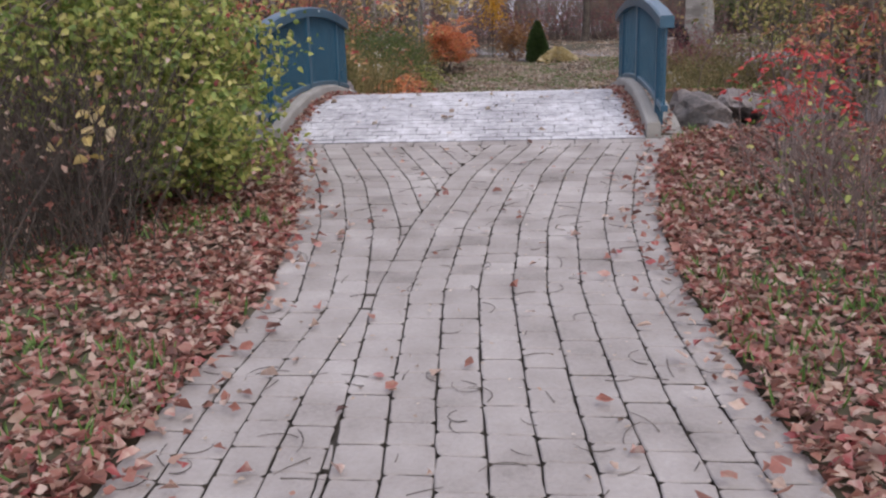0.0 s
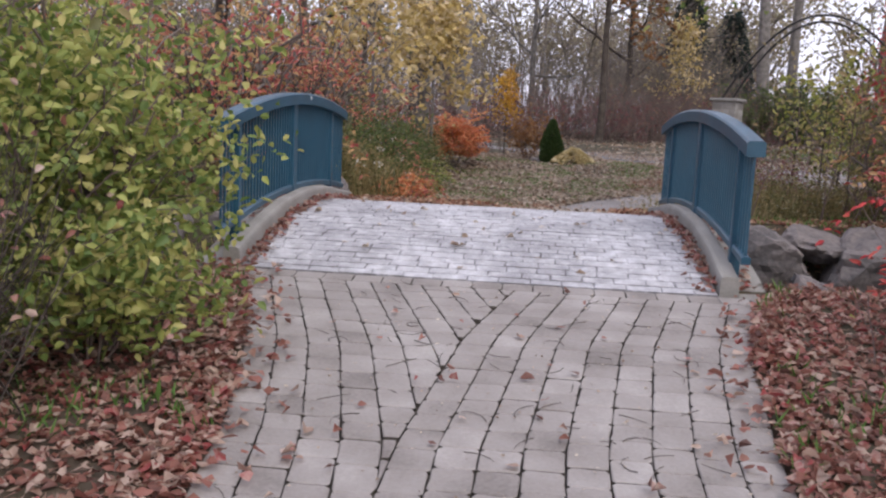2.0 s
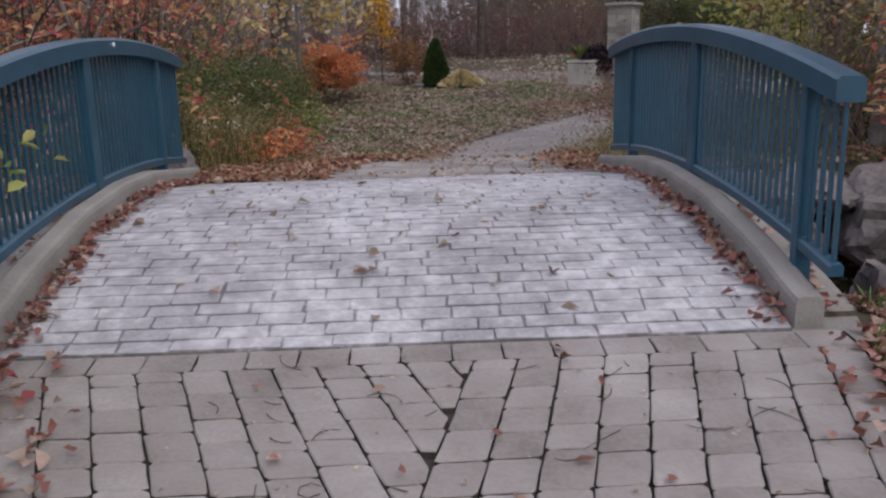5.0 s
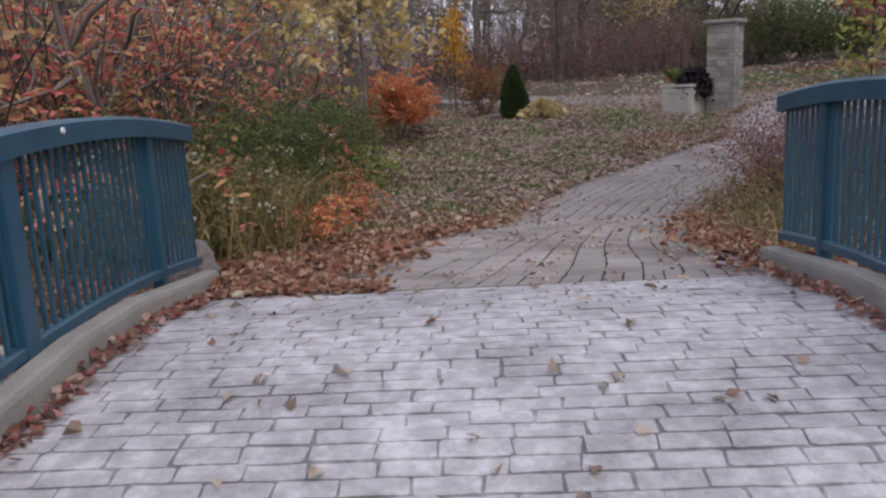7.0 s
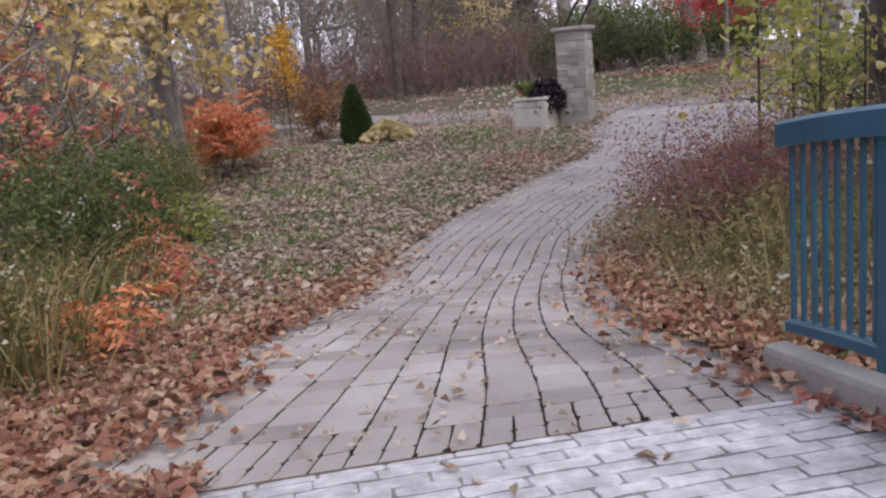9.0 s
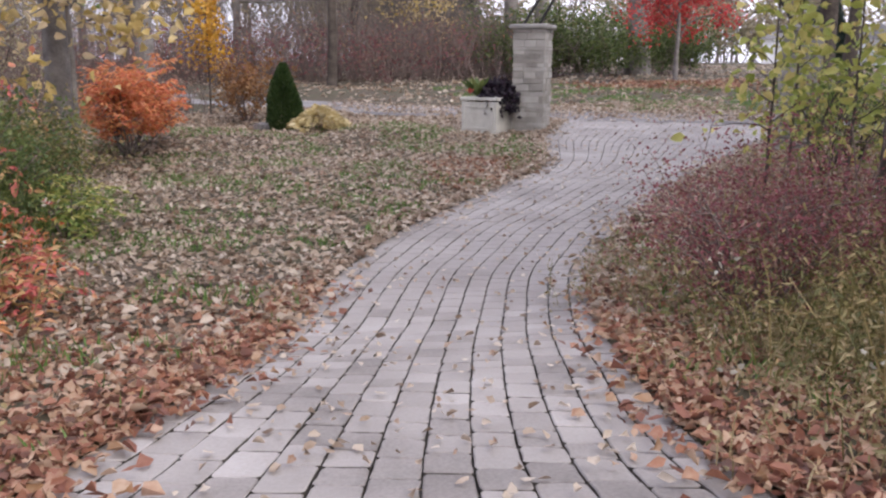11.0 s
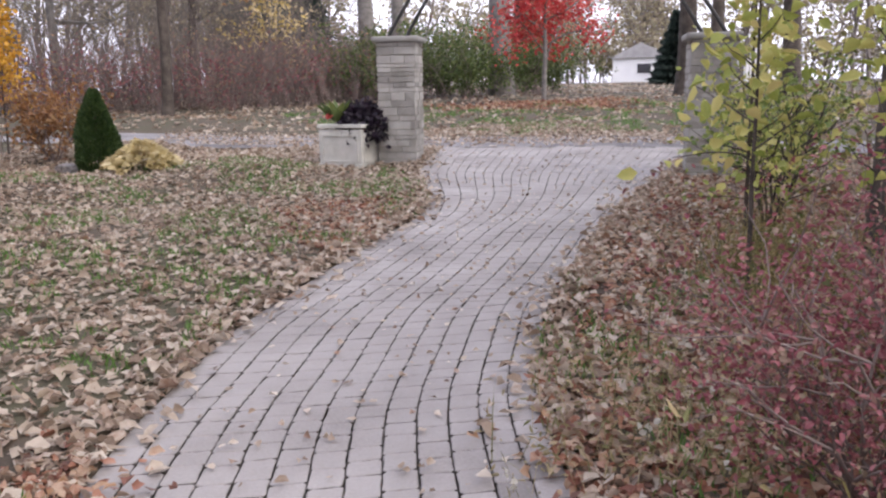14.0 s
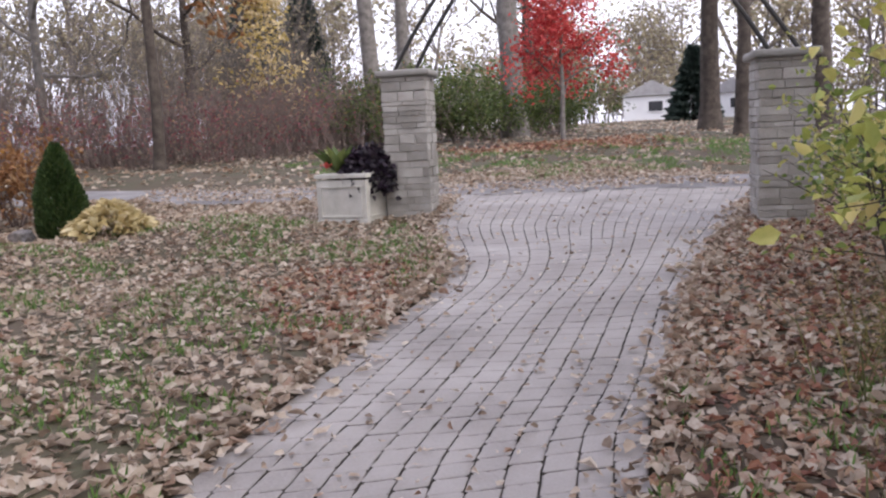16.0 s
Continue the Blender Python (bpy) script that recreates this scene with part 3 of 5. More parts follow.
bar = bmesh.new()
box(bar, (0.016, 0.018, 1.0), (0, 0, 0.5))
bar_me = bpy.data.meshes.new("baluster")
bar.to_mesh(bar_me)
bar.free()
bar_me.materials.append(M_BLUE)
for sx in (-1, 1):
    rail = thing("railing", (sx * 1.755, 9.2, 0.8), "blue painted steel arched bridge railing with close vertical bars", "railing", "bridge railings")
    rail.matrix_world = Matrix()
    x = sx * 1.755
    yy = np.linspace(RY0, RY1, 33)
    top = [(-0.06, 0.0), (-0.06, 0.085), (-0.045, 0.1), (0.045, 0.1), (0.06, 0.085), (0.06, 0.0)]
    part("top_rail", sweep(top, [(x, y, arch(y, *TOP), 1) for y in yy]), M_BLUE, rail)
    bot = [(-0.03, 0.0), (-0.03, 0.04), (-0.02, 0.05), (0.02, 0.05), (0.03, 0.04), (0.03, 0.0)]
    part("bottom_rail", sweep(bot, [(x, y, arch(y, *BOTTOM), 1) for y in yy]), M_BLUE, rail)
    if sx < 0:
        # A thin white disc stands in for a small label on the rail.
        dot = bmesh.new()
        bmesh.ops.create_cone(dot, cap_ends=True, segments=12, radius1=0.014, radius2=0.012, depth=0.01, matrix=Matrix.Translation((x + 0.063, 9.62, arch(9.62, *TOP) + 0.06)) @ Matrix.Rotation(math.pi / 2, 4, "Y"))
        part("rail_label", dot, M_HOUSE, rail, "small white label on the rail, as a disc")
    for y, deep in ((7.8, 0.055), (9.22, 0.1), (10.6, 0.055)):
        z0, z1 = float(deck(y)) - 0.02, arch(y, *TOP) + 0.01
        part("post", box(bmesh.new(), (0.075, deep, z1 - z0), (x, y, (z0 + z1) / 2), 0.008), M_BLUE, rail)
    for y in np.arange(RY0 + 0.03, RY1, 0.072):
        z0, z1 = arch(y, *BOTTOM) + 0.03, arch(y, *TOP) + 0.02
        ob = new("baluster", bar_me)
        ob.parent = rail
        ob.matrix_basis = Matrix.Translation((x, y, z0)) @ Matrix.Diagonal((1, 1, z1 - z0, 1))

# ---- gate: two stone pillars, an iron arch and a planter ----
GATE = -33.0


def pillar(at, base):
    ob = thing("stone_pillar", (*at, base), "buff split limestone gate pillar with a cast cap", "pillar", "gate pillars", GATE)
    part("core", box(bmesh.new(), (0.57, 0.57, 1.87), (0, 0, 0.93)), M_MORTAR, ob)
    rng = random.Random(int(at[0] * 10))
    z = 0.0
    while z < 1.86:
        h = min(rng.choice((0.06, 0.075, 0.09, 0.1, 0.13)), 1.87 - z)
        if h < 0.04:
            break
        for side in range(4):
            x = -0.3
            while x < 0.29:
                w = min(rng.uniform(0.14, 0.38), 0.3 - x)
                if 0.3 - x - w < 0.07:
                    w = 0.3 - x
                d = rng.uniform(0.016, 0.034)
                m = Matrix.Rotation(side * math.pi / 2, 4, "Z")
                c = m @ Vector((x + w / 2, -0.285 - d / 2 + 0.006, z + h / 2))
                bm = box(bmesh.new(), (w - 0.008, d, h - 0.009), tuple(c), 0.006, m)
                for v in bm.verts:
                    v.co += Vector((noise.noise(v.co * 9), noise.noise(v.co * 9 + Vector((5, 0, 0))), 0.4 * noise.noise(v.co * 14))) * 0.013
                part("stone", bm, M_STONE, ob)
                x += w
        z += h
    part("cap", box(bmesh.new(), (0.74, 0.74, 0.09), (0, 0, 1.915), 0.03), M_CURB, ob, "weathered cast concrete cap", True)
    return ob


P1, P2 = (5.42, 25.4), (8.75, 22.05)
Z1, Z2 = float(ground(*P1)), float(ground(*P2))
pillar(P1, Z1 - 0.01), pillar(P2, Z2 - 0.01)
gate_arch = thing("iron_arch", (P1[0], P1[1], Z1 + 1.96), "black iron arch of two bent pipes between the pillars", "arch")
gate_arch.matrix_world = Matrix()
pa, pb = np.array([*P1, Z1 + 1.94]), np.array([*P2, Z2 + 1.94])
across = unit(pb - pa)
for off, up in ((-0.2, 2.05), (0.12, 1.9)):
    t_ = np.linspace(0, 1, 40)[:, None]
    pts = pa * (1 - t_) + pb * t_ + across * off * (1 - 2 * t_) + np.array([0, 0, 4 * up]) * t_ * (1 - t_)
    v, f = tubes([(pts, (0.028, 0.028))], 8)
    data_part("pipe", mesh_of("pipe", v, f, M_IRON, True), gate_arch)

planter = thing("planter_box", (4.6, 25.55, float(ground(4.6, 25.55)) - 0.01), "pale cast stone square planter box with panelled faces", "planter", turn=-47)
bm = bmesh.new()
box(bm, (0.76, 0.64, 0.58), (0, 0, 0.3), 0.008)
part("body", bm, M_PLANTER, planter)
part("rim", box(bmesh.new(), (0.8, 0.68, 0.06), (0, 0, 0.64), 0.012), M_PLANTER, planter)
part("plinth", box(bmesh.new(), (0.79, 0.67, 0.06), (0, 0, 0.03), 0.012), M_PLANTER, planter)
for k, (w, d) in enumerate(((0.76, 0.64), (0.64, 0.76), (0.76, 0.64), (0.64, 0.76))):
    m = Matrix.Rotation(k * math.pi / 2, 4, "Z")
    for zz in (0.1, 0.5):
        part("panel_moulding", box(bmesh.new(), (w - 0.12, 0.02, 0.025), tuple(m @ Vector((0, -d / 2 - 0.008, zz))), 0.005, m), M_PLANTER, planter)
    for xx in (-w / 2 + 0.07, w / 2 - 0.07):
        part("panel_moulding", box(bmesh.new(), (0.025, 0.02, 0.4), tuple(m @ Vector((xx, -d / 2 - 0.008, 0.3))), 0.005, m), M_PLANTER, planter)
part("soil", box(bmesh.new(), (0.66, 0.54, 0.02), (0, 0, 0.655)), M_SOIL, planter)

rng = np.random.default_rng(31)
pz = float(ground(4.6, 25.55)) + 0.655
vine = thing("trailing_vine", (4.82, 25.48, pz), "dark purple trailing sweet potato vine spilling over the planter", "plant")
n = 1500
th, rr = rng.uniform(0, 2 * np.pi, n), 0.42 * np.sqrt(rng.random(n))
px, py = rr * np.cos(th) * 1.05, rr * np.sin(th) * 0.9
pzv = 0.26 * (1 - (rr / 0.42) ** 2) + rng.normal(size=n) * 0.05 - np.where(rr > 0.3, rng.uniform(0, 0.32, n), 0)
keep = (pzv > 0.02) | (rr > 0.34)
p = np.c_[px, py, pzv][keep]
v, f = leaves(p, rnd_dirs(rng, len(p), -0.4), rnd_dirs(rng, len(p), 0.5), 0.1, 0.07)
data_part("foliage", mesh_of("foliage", v, f, L_DARK), vine)
canna = thing("canna_plant", (4.44, 25.68, pz), "green broad-leaved canna with a red flower in the planter", "plant")
k = 14
a = np.linspace(0, 2 * np.pi, k)
v, f = leaves(np.c_[np.cos(a) * 0.04, np.sin(a) * 0.04, np.full(k, 0.02)], np.c_[np.cos(a) * 0.6, np.sin(a) * 0.6, rng.uniform(0.5, 1.6, k)], np.c_[np.cos(a), np.sin(a), np.full(k, 0.4)] * -1.0, 0.42, 0.13)
data_part("foliage", mesh_of("foliage", v, f, L_GREEN), canna)
p = np.array([-0.16, -0.05, 0.12]) + rng.normal(size=(30, 3)) * 0.025
v, f = leaves(p, rnd_dirs(rng, 30, 0.3), rnd_dirs(rng, 30), 0.04, 0.03)
data_part("flower", mesh_of("flower", v, f, L_RED), canna, "small red flower head")
v, f = tubes([([(-0.1, -0.03, 0), (-0.15, -0.05, 0.12)], (0.006, 0.004))], 4)
data_part("stalk", mesh_of("stalk", v, f, L_GREEN), canna)

# ---- planting along the approach ----
plant("honeysuckle_bush", (-2.0, 5.95), "arching honeysuckle bush with yellow-green autumn leaves", "bush", 11, 1.6, 0.75, L_YGREEN, 7000, 0.064, 18, M_TWIG, 1, 0.012, 6, jitter=0.1, lean=0.75, low=0.02)
plant("honeysuckle_bush", (-2.95, 6.9), "arching honeysuckle bush with yellow-green autumn leaves", "bush", 12, 1.9, 0.6, L_YGREEN, 3600, 0.075, 14, M_TWIG, 1, 0.014, 6, jitter=0.12, lean=0.7, low=0.05)
plant("honeysuckle_bush", (-2.85, 5.8), "tall honeysuckle bush with yellow and green leaves", "bush", 13, 2.3, 0.8, L_YGREEN, 3000, 0.075, 14, M_TWIG, 1, 0.016, 6, jitter=0.14, low=0.35)
plant("honeysuckle_bush", (-1.72, 5.7), "low honeysuckle shoots with yellow-green leaves beside the pavers", "bush", 25, 0.85, 0.7, L_YGREEN, 2600, 0.062, 12, M_TWIG, 1, 0.008, 5, jitter=0.09, lean=0.8, low=0.0)
thicket("bramble_thicket", "tangle of bare dark brown bramble stems beside the path", 14, [(-2.7, 3.9), (-2.15, 4.55), (-2.05, 4.9), (-2.5, 5.2)], 0.2, 150, 1.2, 0.006, L_RUST, 420, 0.05, M_BARK_D, kids=5)
plant("bramble_shoot", (-2.0, 4.75), "bare bramble shoots with a few large yellow leaves", "bush", 24, 1.25, 0.6, L_YELLOW, 26, 0.1, 6, M_TWIG, 0, 0.006, jitter=0.06, low=0.5)
thicket("shrub_thicket_left", "dense thicket of brown stems with dull green leaves", 15, [(-5, 1), (-5, 4), (-5.5, 7.2), (-8, 7)], 0.9, 160, 3.2, 0.014, L_OLIVE, 9000, 0.08)
plant("staghorn_sumac", (2.52, 6.6), "small sumac with drooping scarlet feathery leaves", "bush", 16, 1.0, 0.3, L_RED, 22, 0.078, 7, M_TWIG_G, 0, 0.01, mode="spray", droop=0.8, low=0.35)
plant("staghorn_sumac", (2.85, 7.75), "small sumac with drooping scarlet feathery leaves", "bush", 17, 1.1, 0.4, L_RED, 6, 0.085, 4, M_TWIG_G, 0, 0.012, mode="spray", droop=0.9)
thicket("twiggy_shrub", "grey leafless twiggy shrub on the leaf covered bank", 18, [(2.3, 4.6), (2.5, 5.4), (2.75, 6.4)], 0.2, 60, 0.85, 0.006, L_YGREEN, 200, 0.05, kids=5)
thicket("shrub_thicket_right", "thicket of brown stems with olive and yellow leaves", 19, [(4.2, 3), (4.6, 5.5), (5.5, 7.4), (9, 7)], 0.6, 150, 2.4, 0.012, L_OLIVE, 7000, 0.08)

# ---- creek boulders ----
for k, (bx, by, bz, sz) in enumerate(((2.5, 8.1, 0.0, (0.38, 0.42, 0.42)), (3.15, 8.3, -0.05, (0.42, 0.38, 0.45)), (2.75, 8.9, -0.5, (0.5, 0.4, 0.45)), (3.9, 8.4, -0.1, (0.5, 0.4, 0.4)), (2.6, 10.3, 0.05, (0.55, 0.35, 0.42)), (3.6, 10.35, 0.0, (0.6, 0.4, 0.45)), (4.7, 10.2, 0.0, (0.6, 0.4, 0.45)), (3.2, 10.7, 0.45, (0.55, 0.35, 0.22)), (-1.86, 11.42, 0.68, (0.22, 0.2, 0.19)), (-2.6, 10.5, -0.1, (0.5, 0.4, 0.45)), (-2.5, 8.0, -0.1, (0.45, 0.4, 0.4)), (-3.5, 10.4, -0.1, (0.55, 0.4, 0.45)), (0.42, 26.55, 0.68, (0.2, 0.16, 0.15)))):
    boulder((bx, by, bz), sz, 40 + k, "weathered dark grey boulder on the creek bank" if by < 20 else "small grey fieldstone in the leaf covered lawn", 0.1, k * 37)

# ---- planting past the bridge ----
weeds("wild_asters", "olive green weedy asters and grasses with white seed heads", 51, [(-2.3, 12.4), (-2.2, 13.2), (-2.7, 14.0), (-2.4, 15.2), (-3.2, 12.8), (-2.8, 16.4), (-3.4, 15.2), (-3.1, 13.8)], 3400, 0.85, L_OLIVE, 0.006, 0.36, 130, 0.25, leafy=24000)
weeds("green_goldenrod", "green leafy goldenrod clump", 52, [(-2.9, 15.0), (-2.6, 16.6), (-3.0, 17.6), (-2.5, 18.4), (-3.4, 16.4)], 2000, 1.3, L_GREEN, 0.006, 0.4, 20, 0.1, leafy=24000)
weeds("dry_grasses", "dry tawny grasses and weeds beside the path", 53, [(2.25, 12.1), (2.4, 13.0), (2.6, 13.5), (3.0, 13.2), (2.9, 12.3), (3.4, 13.3), (3.6, 12.8), (2.75, 15.1), (3.3, 15.7)], 1000, 0.36, L_DRY, 0.003, 0.32, 30, 0.3, leafy=4200)
for k, (sx_, sy_, sh, lm, nl) in enumerate(((-3.7, 13.7, 2.7, L_SUMAC, 230), (-4.3, 15.4, 3.0, L_SUMAC, 260), (-5.4, 13.0, 3.2, L_SUMAC, 200), (-3.6, 17.0, 2.8, L_SUMAC, 220), (-4.9, 18.2, 3.3, L_SUMAC, 220), (-3.9, 19.6, 3.0, L_SUMAC, 200))):
    plant("sumac_shrub", (sx_, sy_), "staghorn sumac with bare crooked grey stems and red drooping leaves", "bush", 161 + k, sh, 1.4, lm, int(nl * 0.62), 0.11, 10, M_TWIG_G, 1, 0.05, 6, mode="spray", droop=1.0, wob=0.3, group="sumac stand")
thicket("sumac_understorey", "tangle of dark bare stems under the sumacs", 170, [(-3.6, 12.6), (-4.2, 14.5), (-4.2, 17), (-4.0, 20)], 0.55, 150, 2.3, 0.014, L_SUMAC, 1500, 0.1, M_BARK_D)
for k, (wx2, wy2, wh, lm, lab) in enumerate(((-2.55, 14.4, 1.05, L_GREEN, "green leafy goldenrod clump past the bridge"), (-2.45, 15.9, 1.2, L_GREEN, "green leafy goldenrod clump past the bridge"), (-2.25, 17.6, 1.05, L_GREEN, "green leafy goldenrod clump past the bridge"), (-3.1, 13.3, 1.0, L_OLIVE, "olive weedy aster clump with fading leaves"), (-2.3, 12.9, 0.7, L_OLIVE, "olive weedy aster clump with fading leaves"), (-2.0, 19.2, 0.9, L_OLIVE, "olive weedy aster clump with fading leaves"))):
    plant("wild_shrub", (wx2, wy2), lab, "bush", 171 + k, wh * 1.2, 0.75, lm, 4200, 0.05, 16, M_TWIG, 1, 0.007, 5, jitter=0.09, group="weedy bank", low=0.05)
for k, (wx2, wy2) in enumerate(((-1.75, 16.9), (-1.9, 14.0), (-1.35, 13.4))):
    plant("sumac_seedling", (wx2, wy2), "orange feathery sumac seedling among weeds", "bush", 181 + k, 0.55 + 0.1 * (k == 0), 0.5, L_ORANGE, 16, 0.085, 4, M_TWIG_G, 0, 0.008, mode="spray", droop=0.6)
plant("orange_sumac", (-1.7, 24.0), "low fiery orange sumac bush on the lawn edge", "bush", 65, 1.3, 1.2, L_ORANGE, 280, 0.105, 14, M_TWIG_G, 1, 0.014, 4, mode="spray", droop=-0.05)
plant("fern_sumac", (-1.5, 15.7), "yellow-green and orange feathery sumac seedling", "bush", 66, 0.6, 0.5, L_SUMAC, 34, 0.08, 5, M_TWIG_G, 0, 0.009, mode="spray", droop=0.7)
plant("fern_sumac", (-1.6, 18.2), "yellow-green and orange feathery sumac seedling", "bush", 67, 0.85, 0.6, L_YGREEN, 46, 0.08, 6, M_TWIG_G, 0, 0.009, mode="spray", droop=0.7)
tree("yellow_leaved_tree", (-2.9, 18.9), "small tree with pale yellow autumn leaves", 71, 4.0, 0.05, L_YELLOW, 1000, 0.15, M_BARK, 0.28, 10, 0.42)
tree("yellow_leaved_tree", (-2.0, 21.6), "small tree with pale yellow autumn leaves", 70, 4.4, 0.05, L_YELLOW, 1700, 0.16, M_BARK, 0.45, 11, 0.32)
tree("grey_trunk_tree", (-2.4, 22.9), "straight grey trunked tree with bare upper limbs", 72, 11, 0.2, L_YELLOW, 500, 0.12, M_BARK, 0.4, 9, 0.3)
tree("grey_trunk_tree", (-2.2, 33.0), "straight grey trunked tree with bare upper limbs", 73, 13, 0.26, L_HAZE, 700, 0.13, M_BARK, 0.4, 10, 0.3)

con = thing("dwarf_cedar", (0.9, 27.3, float(ground(0.9, 27.3)) - 0.02), "clipped dark green cone-shaped dwarf cedar", "conifer")
rng = np.random.default_rng(75)
n = 7000
h = rng.beta(1.1, 1.5, n) * 1.3 + 0.04
rad = 0.35 * np.clip(np.interp(h, [0, 0.25, 0.6, 1.0, 1.25, 1.38], [0.78, 1.0, 0.86, 0.52, 0.22, 0.02]), 0, 1) * np.sqrt(rng.uniform(0.5, 1.05, n))
th = rng.uniform(0, 2 * np.pi, n)
rad = rad * (1 + 0.1 * np.sin(3 * th + 5 * h))
p = np.c_[rad * np.cos(th), rad * np.sin(th), h]
w = np.c_[np.cos(th) * 0.7, np.sin(th) * 0.7, np.full(n, 0.9)] + rng.normal(size=(n, 3)) * 0.3
v, f = leaves(p, w, rnd_dirs(rng, n), 0.07, 0.028)
data_part("foliage", mesh_of("foliage", v, f, L_CEDAR), con)
v, f = tubes([([(0, 0, -0.02), (0.01, 0, 0.6), (0, 0, 1.2)], (0.03, 0.008))], 5)
data_part("trunk", mesh_of("trunk", v, f, M_BARK_D, True), con)

hosta = thing("hosta_clump", (1.52, 26.35, float(ground(1.52, 26.35)) - 0.01), "pale yellow wilted hosta leaves beside the cedar", "plant")
n = 300
th, q = rng.uniform(0, 2 * np.pi, n), rng.random(n)
p = np.c_[np.cos(th) * 0.5 * q, np.sin(th) * 0.42 * q, 0.3 * (1 - q) + 0.07]
v, f = leaves(p, np.c_[np.cos(th), np.sin(th), 0.6 - q * 0.7] + rng.normal(size=(n, 3)) * 0.3, rnd_dirs(rng, n, 1.2), 0.2, 0.12)
data_part("foliage", mesh_of("foliage", v, f, L_HOSTA), hosta)
plant("burning_bush", (0.2, 29.2), "rust orange leaved rounded shrub behind the cedar", "bush", 76, 1.4, 0.8, L_BROWN, 1600, 0.09, 10, M_TWIG, 1, 0.014, 5)
tree("golden_sapling", (-0.6, 30.5), "slender sapling with golden yellow leaves", 77, 2.8, 0.026, L_GOLD, 600, 0.12, M_BARK_D, 0.3, 9, 0.26, jitter=0.13)
thicket("purple_shrubs", "leafless purple-brown shrubs on the lawn edge", 78, [(-3.6, 28), (-2.0, 30), (-1.2, 31)], 0.6, 110, 1.6, 0.008, L_RUST, 500, 0.06)

weeds("olive_weeds", "loose olive weeds with pale seed heads beside the path", 55, [(2.9, 12.3), (3.2, 12.9), (2.7, 13.1), (3.7, 12.6), (3.3, 13.5)], 420, 0.75, L_OLIVE, 0.004, 0.3, 10, 0.3, leafy=5200)
plant("dogwood_shrub", (2.95, 14.25), "dense dogwood shrub with dark wine red leaves", "bush", 81, 1.05, 0.8, L_WINE, 6200, 0.028, 20, M_TWIG, 1, 0.01, 6, jitter=0.1, lean=0.7)
plant("dogwood_shrub", (3.7, 14.5), "dense dogwood shrub with dark wine red leaves", "bush", 82, 1.1, 0.8, L_WINE, 5200, 0.028, 12, M_TWIG, 1, 0.01, 6, jitter=0.1, lean=0.7)
tree("maple_sapling", (4.75, 16.85), "thin sapling with large yellow-green lobed leaves", 83, 2.5, 0.022, L_LIME, 130, 0.125, M_BARK_D, 0.35, 12, 0.26, depth=1, jitter=0.12)
tree("maple_sapling", (5.95, 18.2), "thin sapling with large yellow-green lobed leaves", 84, 2.6, 0.022, L_LIME, 220, 0.12, M_BARK_D, 0.25, 12, 0.18, depth=1, jitter=0.12)
tree("maple_sapling", (4.9, 15.95), "thin sapling with sparse yellowing lobed leaves", 88, 2.5, 0.02, L_LIME, 80, 0.12, M_BARK_D, 0.35, 11, 0.24, depth=1, jitter=0.12)
tree("maple_sapling", (5.6, 16.3), "thin sapling with sparse yellowing lobed leaves", 89, 2.7, 0.02, L_LIME, 90, 0.12, M_BARK_D, 0.3, 12, 0.24, depth=1, jitter=0.12)
weeds("olive_weeds", "olive and tawny weeds under the saplings", 54, [(4.3, 15.4), (4.9, 16.4), (5.6, 17.3), (5.2, 15.6)], 1300, 0.65, L_OLIVE, 0.006, 0.3, 40, 0.15, leafy=9000)
plant("green_shrub", (6.9, 18.9), "loose shrub with green and yellow leaves by the path", "bush", 85, 1.6, 0.9, L_YGREEN, 1100, 0.08, 10, M_BARK_D, 1, 0.014, 5)
plant("green_shrub", (8.4, 20.2), "loose shrub with green and yellow leaves by the path", "bush", 86, 1.5, 0.8, L_YGREEN, 900, 0.08, 10, M_BARK_D, 1, 0.014, 5)
thicket("understorey", "dense green and yellow understorey shrubs", 87, [(4.5, 11.3), (5.7, 13.0), (7.2, 14.9), (9.2, 17.2), (11.5, 19.2)], 0.7, 300, 2.0, 0.01, L_OLIVE, 11000, 0.072, kids=4)
plant("green_shrub", (5.5, 14.2), "leafy green shrub behind the dogwoods", "bush", 188, 1.3, 0.8, L_YGREEN, 1500, 0.07, 10, M_BARK_D, 1, 0.012, 5)
tree("oak_tree", (5.6, 13.6), "woodland tree with orange-red leaves", 91, 6.5, 0.09, L_ORANGE, 3200, 0.14, M_BARK, 0.35, 10, 0.4)
tree("oak_tree", (6.6, 17.1), "old woodland tree with thick dark trunk", 92, 10.5, 0.25, L_YGREEN, 1500, 0.14, M_BARK_D, 0.3, 11, 0.4)
tree("oak_tree", (4.6, 12.3), "woodland tree with pale trunk and orange leaves", 93, 7.0, 0.1, L_ORANGE, 1800, 0.13, M_BARK, 0.3, 10, 0.4)
tree("oak_tree", (9.8, 18.9), "woodland tree with pale trunk and yellow-green leaves", 94, 9.0, 0.2, L_YGREEN, 2200, 0.14, M_BARK_D, 0.35, 10, 0.4)
tree("oak_tree", (8.0, 12.5), "woodland tree with orange-red leaves", 95, 8.0, 0.12, L_BROWN, 2200, 0.14, M_BARK, 0.35, 10, 0.4)
tree("oak_tree", (11.5, 15.5), "woodland tree with yellow-green leaves", 96, 10, 0.16, L_YGREEN, 2600, 0.15, M_BARK, 0.3, 10, 0.4)

